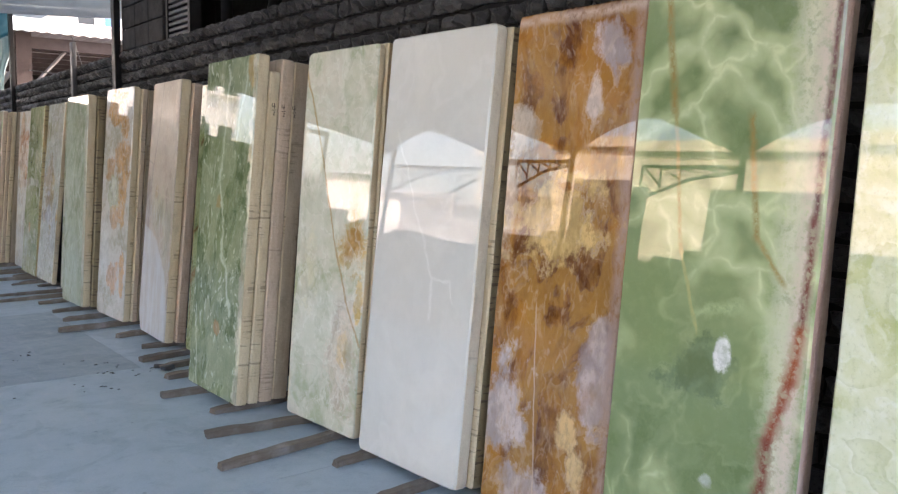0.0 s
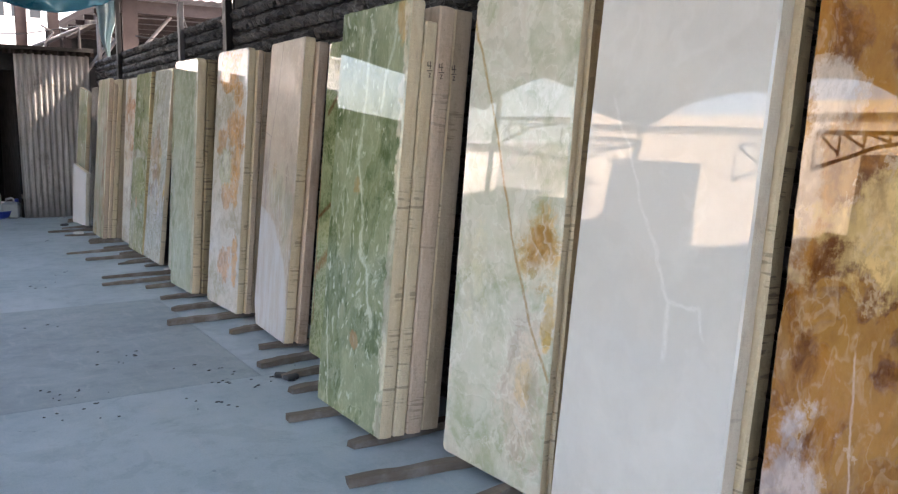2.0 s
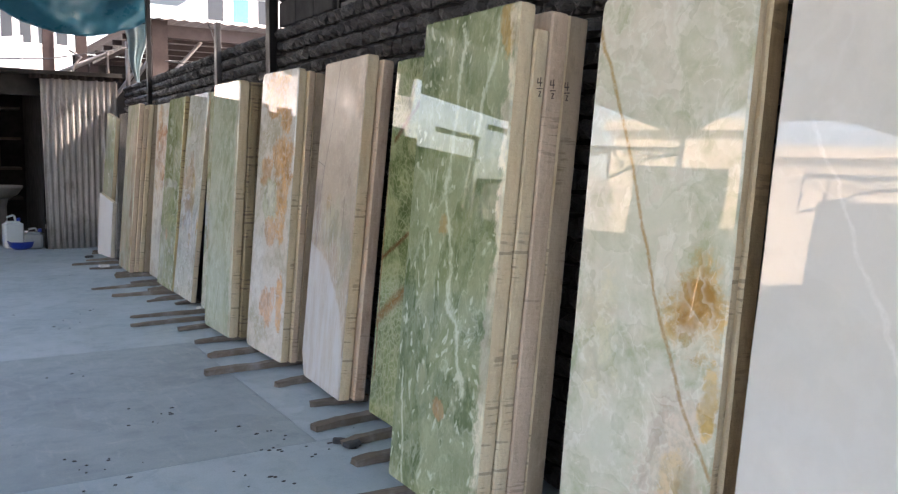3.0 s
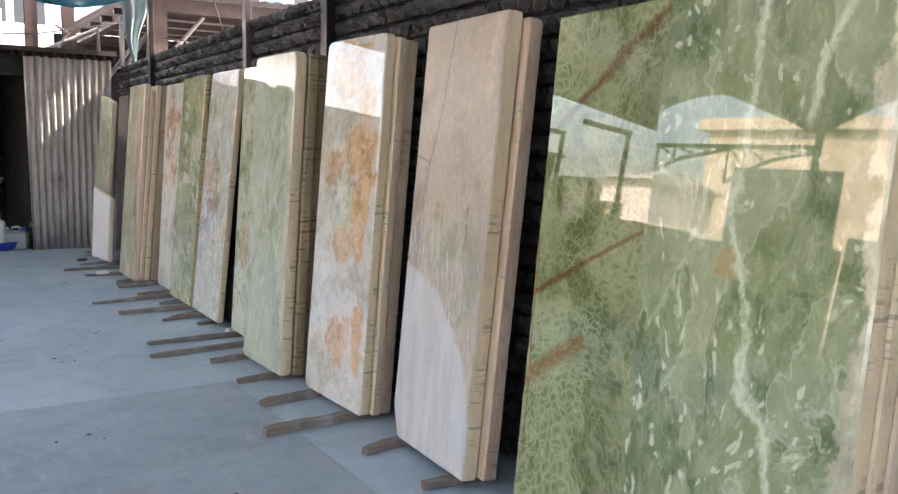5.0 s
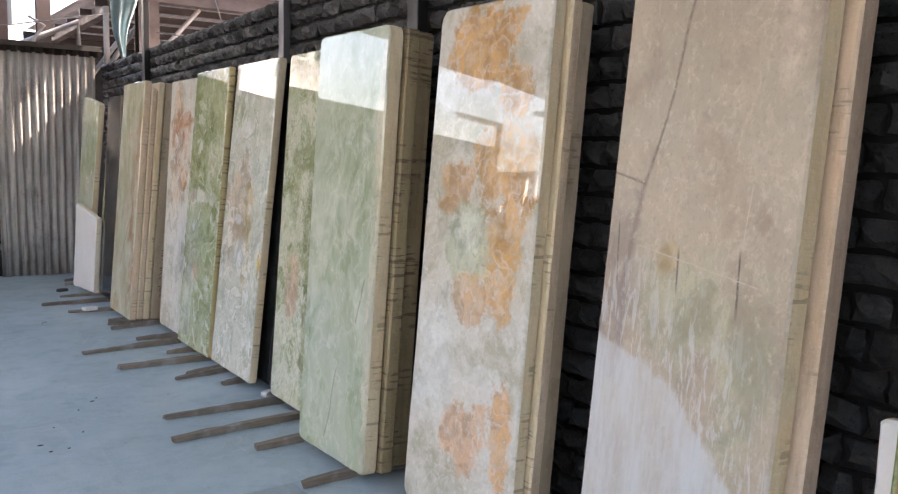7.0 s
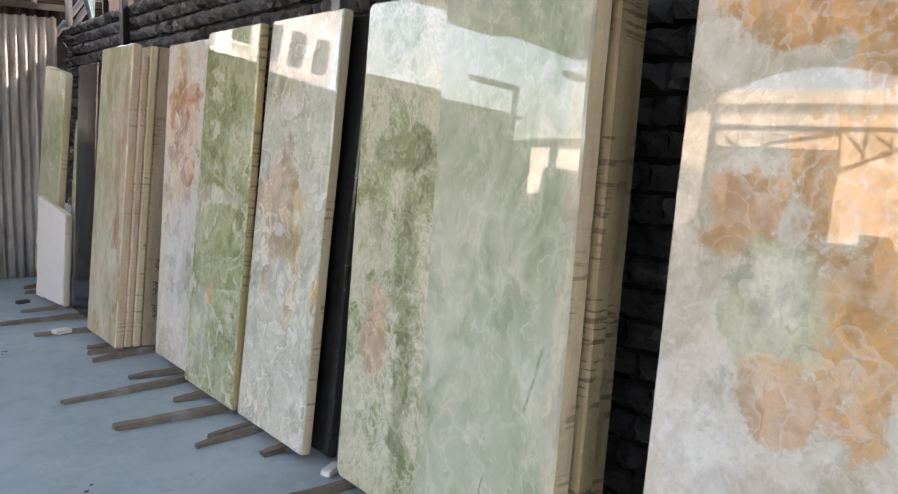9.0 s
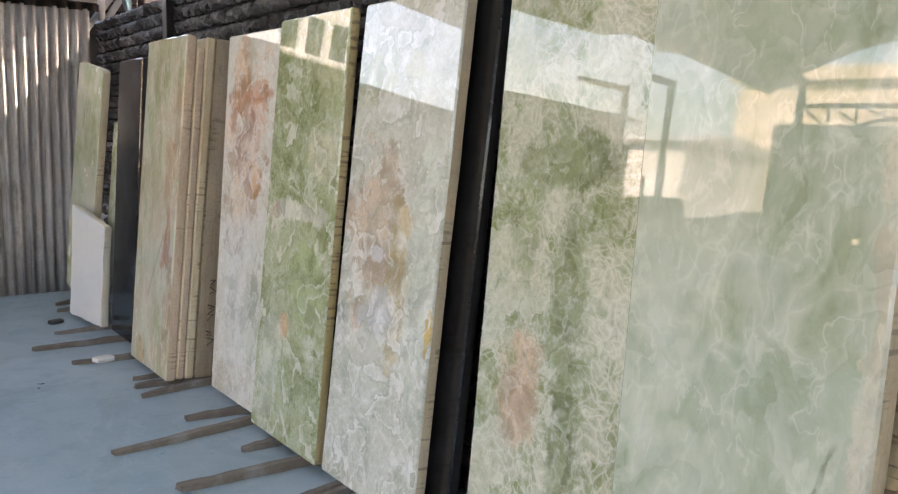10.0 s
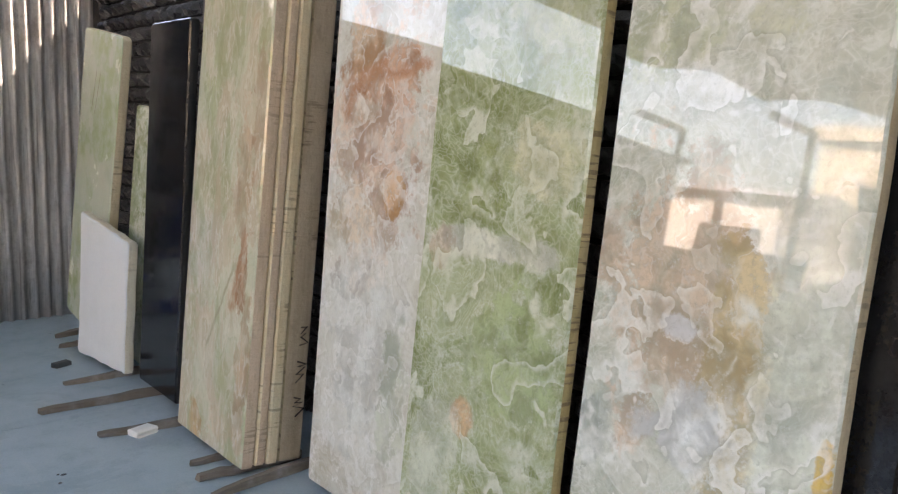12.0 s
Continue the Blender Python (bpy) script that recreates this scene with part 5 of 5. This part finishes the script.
def yard_slab(x, y, w, h, thick, material, label):
    b = bmesh.new()
    box(b, 0, thick, 0, w, 0, h, 0.012)
    ob = link("stone_slab", b, material)
    ob.matrix_world = Matrix.Translation((x, y, 0.0)) @ Matrix.Rotation(-0.09, 4, "Y")
    tagged(ob, label, "stone slab", "slabs across the yard", "thing")


y = -3.0
while y < 22:
    # a bundle climbs or falls in steps
    top, step, n = rng.choice((1.5, 1.6, 1.75, 1.9)), rng.choice((-0.13, -0.09, 0.0, 0.10, 0.14)), rng.randint(2, 4)
    for k in range(n):
        w = rng.uniform(0.22, 0.46)
        h = min(2.05, max(1.35, top + step * k))
        yard_slab(-5.2, y, w - 0.01, h, 0.15, STACK_MATS[rng.randrange(6)], "dark stone slab stacked upright across the yard")
        if rng.random() < 0.6:
            yard_slab(-4.98, y + 0.02, w - 0.05, h - rng.uniform(0.15, 0.4), 0.12, STACK_MATS[rng.randrange(6)], "shorter dark stone slab leaning on another across the yard")
        y += w
    y += rng.choice((0.02, 0.02, 0.10))
building(-22, -12.5, 3.0, 17.3, 4.5, CREAM_WALL, "long cream rendered warehouse across the yard", 1, 3, side="x")
# second block is added so far slab faces mirror a wall, not bright sky
building(-12.5, -8.0, 38, 60, 15.0, WHITE_WALL, "tall pale block with dark windows, added to cover bright sky in reflections", 5, 4)
shop = tagged(new("workshop"), "small white sunlit workshop with a pitched tin roof", "building")
b = bmesh.new()
box(b, -11, -8.2, 15.6, 18.2, 0, 2.7)
part("wall", b, WHITE_WALL, shop)
b = bmesh.new()
vs = [b.verts.new(c) for c in ((-11.2, 15.4, 2.7), (-8.0, 15.4, 2.7), (-8.0, 18.4, 2.7), (-11.2, 18.4, 2.7), (-9.6, 15.4, 3.0), (-9.6, 18.4, 3.0))]
for f in ((0, 1, 4), (2, 3, 5), (0, 4, 5, 3), (1, 2, 5, 4), (0, 3, 2, 1)):
    b.faces.new([vs[i] for i in f])
bmesh.ops.recalc_face_normals(b, faces=b.faces)
part("roof", b, TIN, shop)
fence = tagged(new("tin_fence"), "tall pale corrugated tin fence across the yard", "fence")
for k in range(18):
    b = bmesh.new()
    corrugated(b, 0, 1.0, 0, 0, 3.1, pitch=0.12, amp=0.02, rows=1, seed=k)
    ob = part("tin_sheet", b, TIN_PALE, fence)
    ob.matrix_world = pose(-13, 17.6 + k * 1.0, 0, 0, 0, 90)
gate = tagged(new("door_frame"), "empty dark steel door frame standing in the yard", "frame")
for bx in ((-4.95, -4.85, 14.62, 14.70, 0, 2.2), (-4.95, -4.85, 15.5, 15.58, 0, 2.2), (-4.95, -4.85, 14.62, 15.58, 2.2, 2.28)):
    b = bmesh.new()
    box(b, *bx)
    part("bar", b, STEEL_DARK, gate)
yard_end = tagged(new("wall_south"), "plain grey block wall closing the yard", "wall", kind="structure")
b = bmesh.new()
box(b, -14, 4.4, -16.2, -16.0, 0, 2.4)
part("wall_body", b, SHED_GREY, yard_end)

# ---- small things on the floor ----
rng = random.Random(8)
b = bmesh.new()
for cx, cy, n in ((1.75, 8.9, 5), (2.17, 4.9, 7), (1.53, 5.48, 10), (1.9, 6.1, 8), (2.2, 5.6, 5), (2.3, 5.35, 5), (1.5, 5.1, 6), (1.6, 7.2, 3), (2.45, 5.3, 6), (2.5, 5.15, 5), (1.2, 9.5, 3), (2.1, 9.4, 3), (2.2, 12.1, 3)):
    for _ in range(n):
        x, y, r = cx + rng.gauss(0, 0.1), cy + rng.gauss(0, 0.1), rng.uniform(0.003, 0.010)
        k = rng.randint(4, 6)
        a0, st = rng.uniform(0, 6), rng.uniform(1, 2.2)
        top = [b.verts.new((x + r * st * math.cos(a0 + 6.283 * i / k) * 0.7, y + r * math.sin(a0 + 6.283 * i / k) * 0.7, 0.004)) for i in range(k)]
        bot = [b.verts.new((x + r * st * math.cos(a0 + 6.283 * i / k), y + r * math.sin(a0 + 6.283 * i / k), 0.0005)) for i in range(k)]
        b.faces.new(top)
        for i in range(k):
            b.faces.new((bot[i], bot[(i + 1) % k], top[(i + 1) % k], top[i]))
tagged(link("floor_grit", b, GRIT), "dark specks of wet grit on concrete", "grit", kind="stuff")
for x, y, w, d, h, tn, m, lb in ((2.58, 12.17, 0.11, 0.07, 0.03, 15, DUSTY, "small white stone offcut on a wooden batten"), (2.97, 9.14, 0.12, 0.05, 0.03, 30, DUSTY, "small pale stone chip on the floor"),
                                 (2.66, 5.12, 0.08, 0.05, 0.03, 10, GRIT, "dark crumbled stone chip by a batten"), (2.63, 5.2, 0.07, 0.04, 0.025, -25, GRIT, "dark crumbled stone chip by a batten"), (2.6, 13.55, 0.1, 0.05, 0.03, 20, GRIT, "dark stone chip by a batten")):
    b = bmesh.new()
    box(b, -w / 2, w / 2, -d / 2, d / 2, 0, h, 0.006)
    for v in b.verts:
        v.co += Vector((rng.uniform(-1, 1), rng.uniform(-1, 1), 0)) * 0.006
    ob = link("stone_chip", b, m)
    ob.matrix_world = pose(x, y, 0.046 if y == 12.17 else 0.002, 0, 0, tn)
    tagged(ob, lb, "stone chip")

# ---- bricks of the wall ----
rng = random.Random(5)
BRICKS = []
for s in range(4):
    for w in (HEAD, 2 * HEAD):
        b = bmesh.new()
        r = random.Random(40 + s)
        # a broken, uneven front over a plain block
        nu = 3 if w == HEAD else 5
        front = [[b.verts.new((-0.022 + r.uniform(-0.014, 0.014) + (0.024 if j in (0, 3) or i in (0, nu) else 0.0), 0.010 + (w - 0.020) * i / nu + r.uniform(-0.006, 0.006), 0.010 + (COURSE - 0.022) * j / 3 + r.uniform(-0.006, 0.006)))
                  for i in range(nu + 1)] for j in range(4)]
        for lo, hi in zip(front, front[1:]):
            for i in range(nu):
                b.faces.new((lo[i], hi[i], hi[i + 1], lo[i + 1]))
        rim = front[0] + [row[-1] for row in front[1:-1]] + front[-1][::-1] + [row[0] for row in front[-2:0:-1]]
        rear = [b.verts.new((0.06, v.co.y, v.co.z)) for v in rim]
        for i in range(len(rim)):
            b.faces.new((rim[i], rim[(i + 1) % len(rim)], rear[(i + 1) % len(rim)], rear[i]))
        bmesh.ops.recalc_face_normals(b, faces=b.faces)
        me = bpy.data.meshes.new("brick")
        b.to_mesh(me)
        b.free()
        me.materials.append(BRICK)
        BRICKS.append((w, me))
verts, faces = [], []
single = 0
for c in range(COURSES):
    y = WALL_START + (HEAD / 2 if c % 2 else 0)
    while y < WALL_END:
        stretcher = (c % 5 == 1) or rng.random() < 0.1
        w, me = BRICKS[2 * rng.randrange(4) + (1 if stretcher else 0)]
        z = c * COURSE
        if c >= COURSES - 4 and 6.2 < y < 14.6 and single < 300:
            ob = new("brick", me)
            ob.parent = wall
            ob.location = (rng.uniform(-0.006, 0.006), y, z)
            single += 1
        else:
            n0 = len(verts)
            off = Vector((rng.uniform(-0.006, 0.006), y, z))
            verts += [tuple(v.co + off) for v in me.vertices]
            faces += [[n0 + i for i in p.vertices] for p in me.polygons]
        y += w
me = bpy.data.meshes.new("brickwork")
me.from_pydata(verts, [], faces)
me.materials.append(BRICK_FAR)
ob = new("brickwork", me)
ob.parent = wall
ob["kind"] = "stuff"
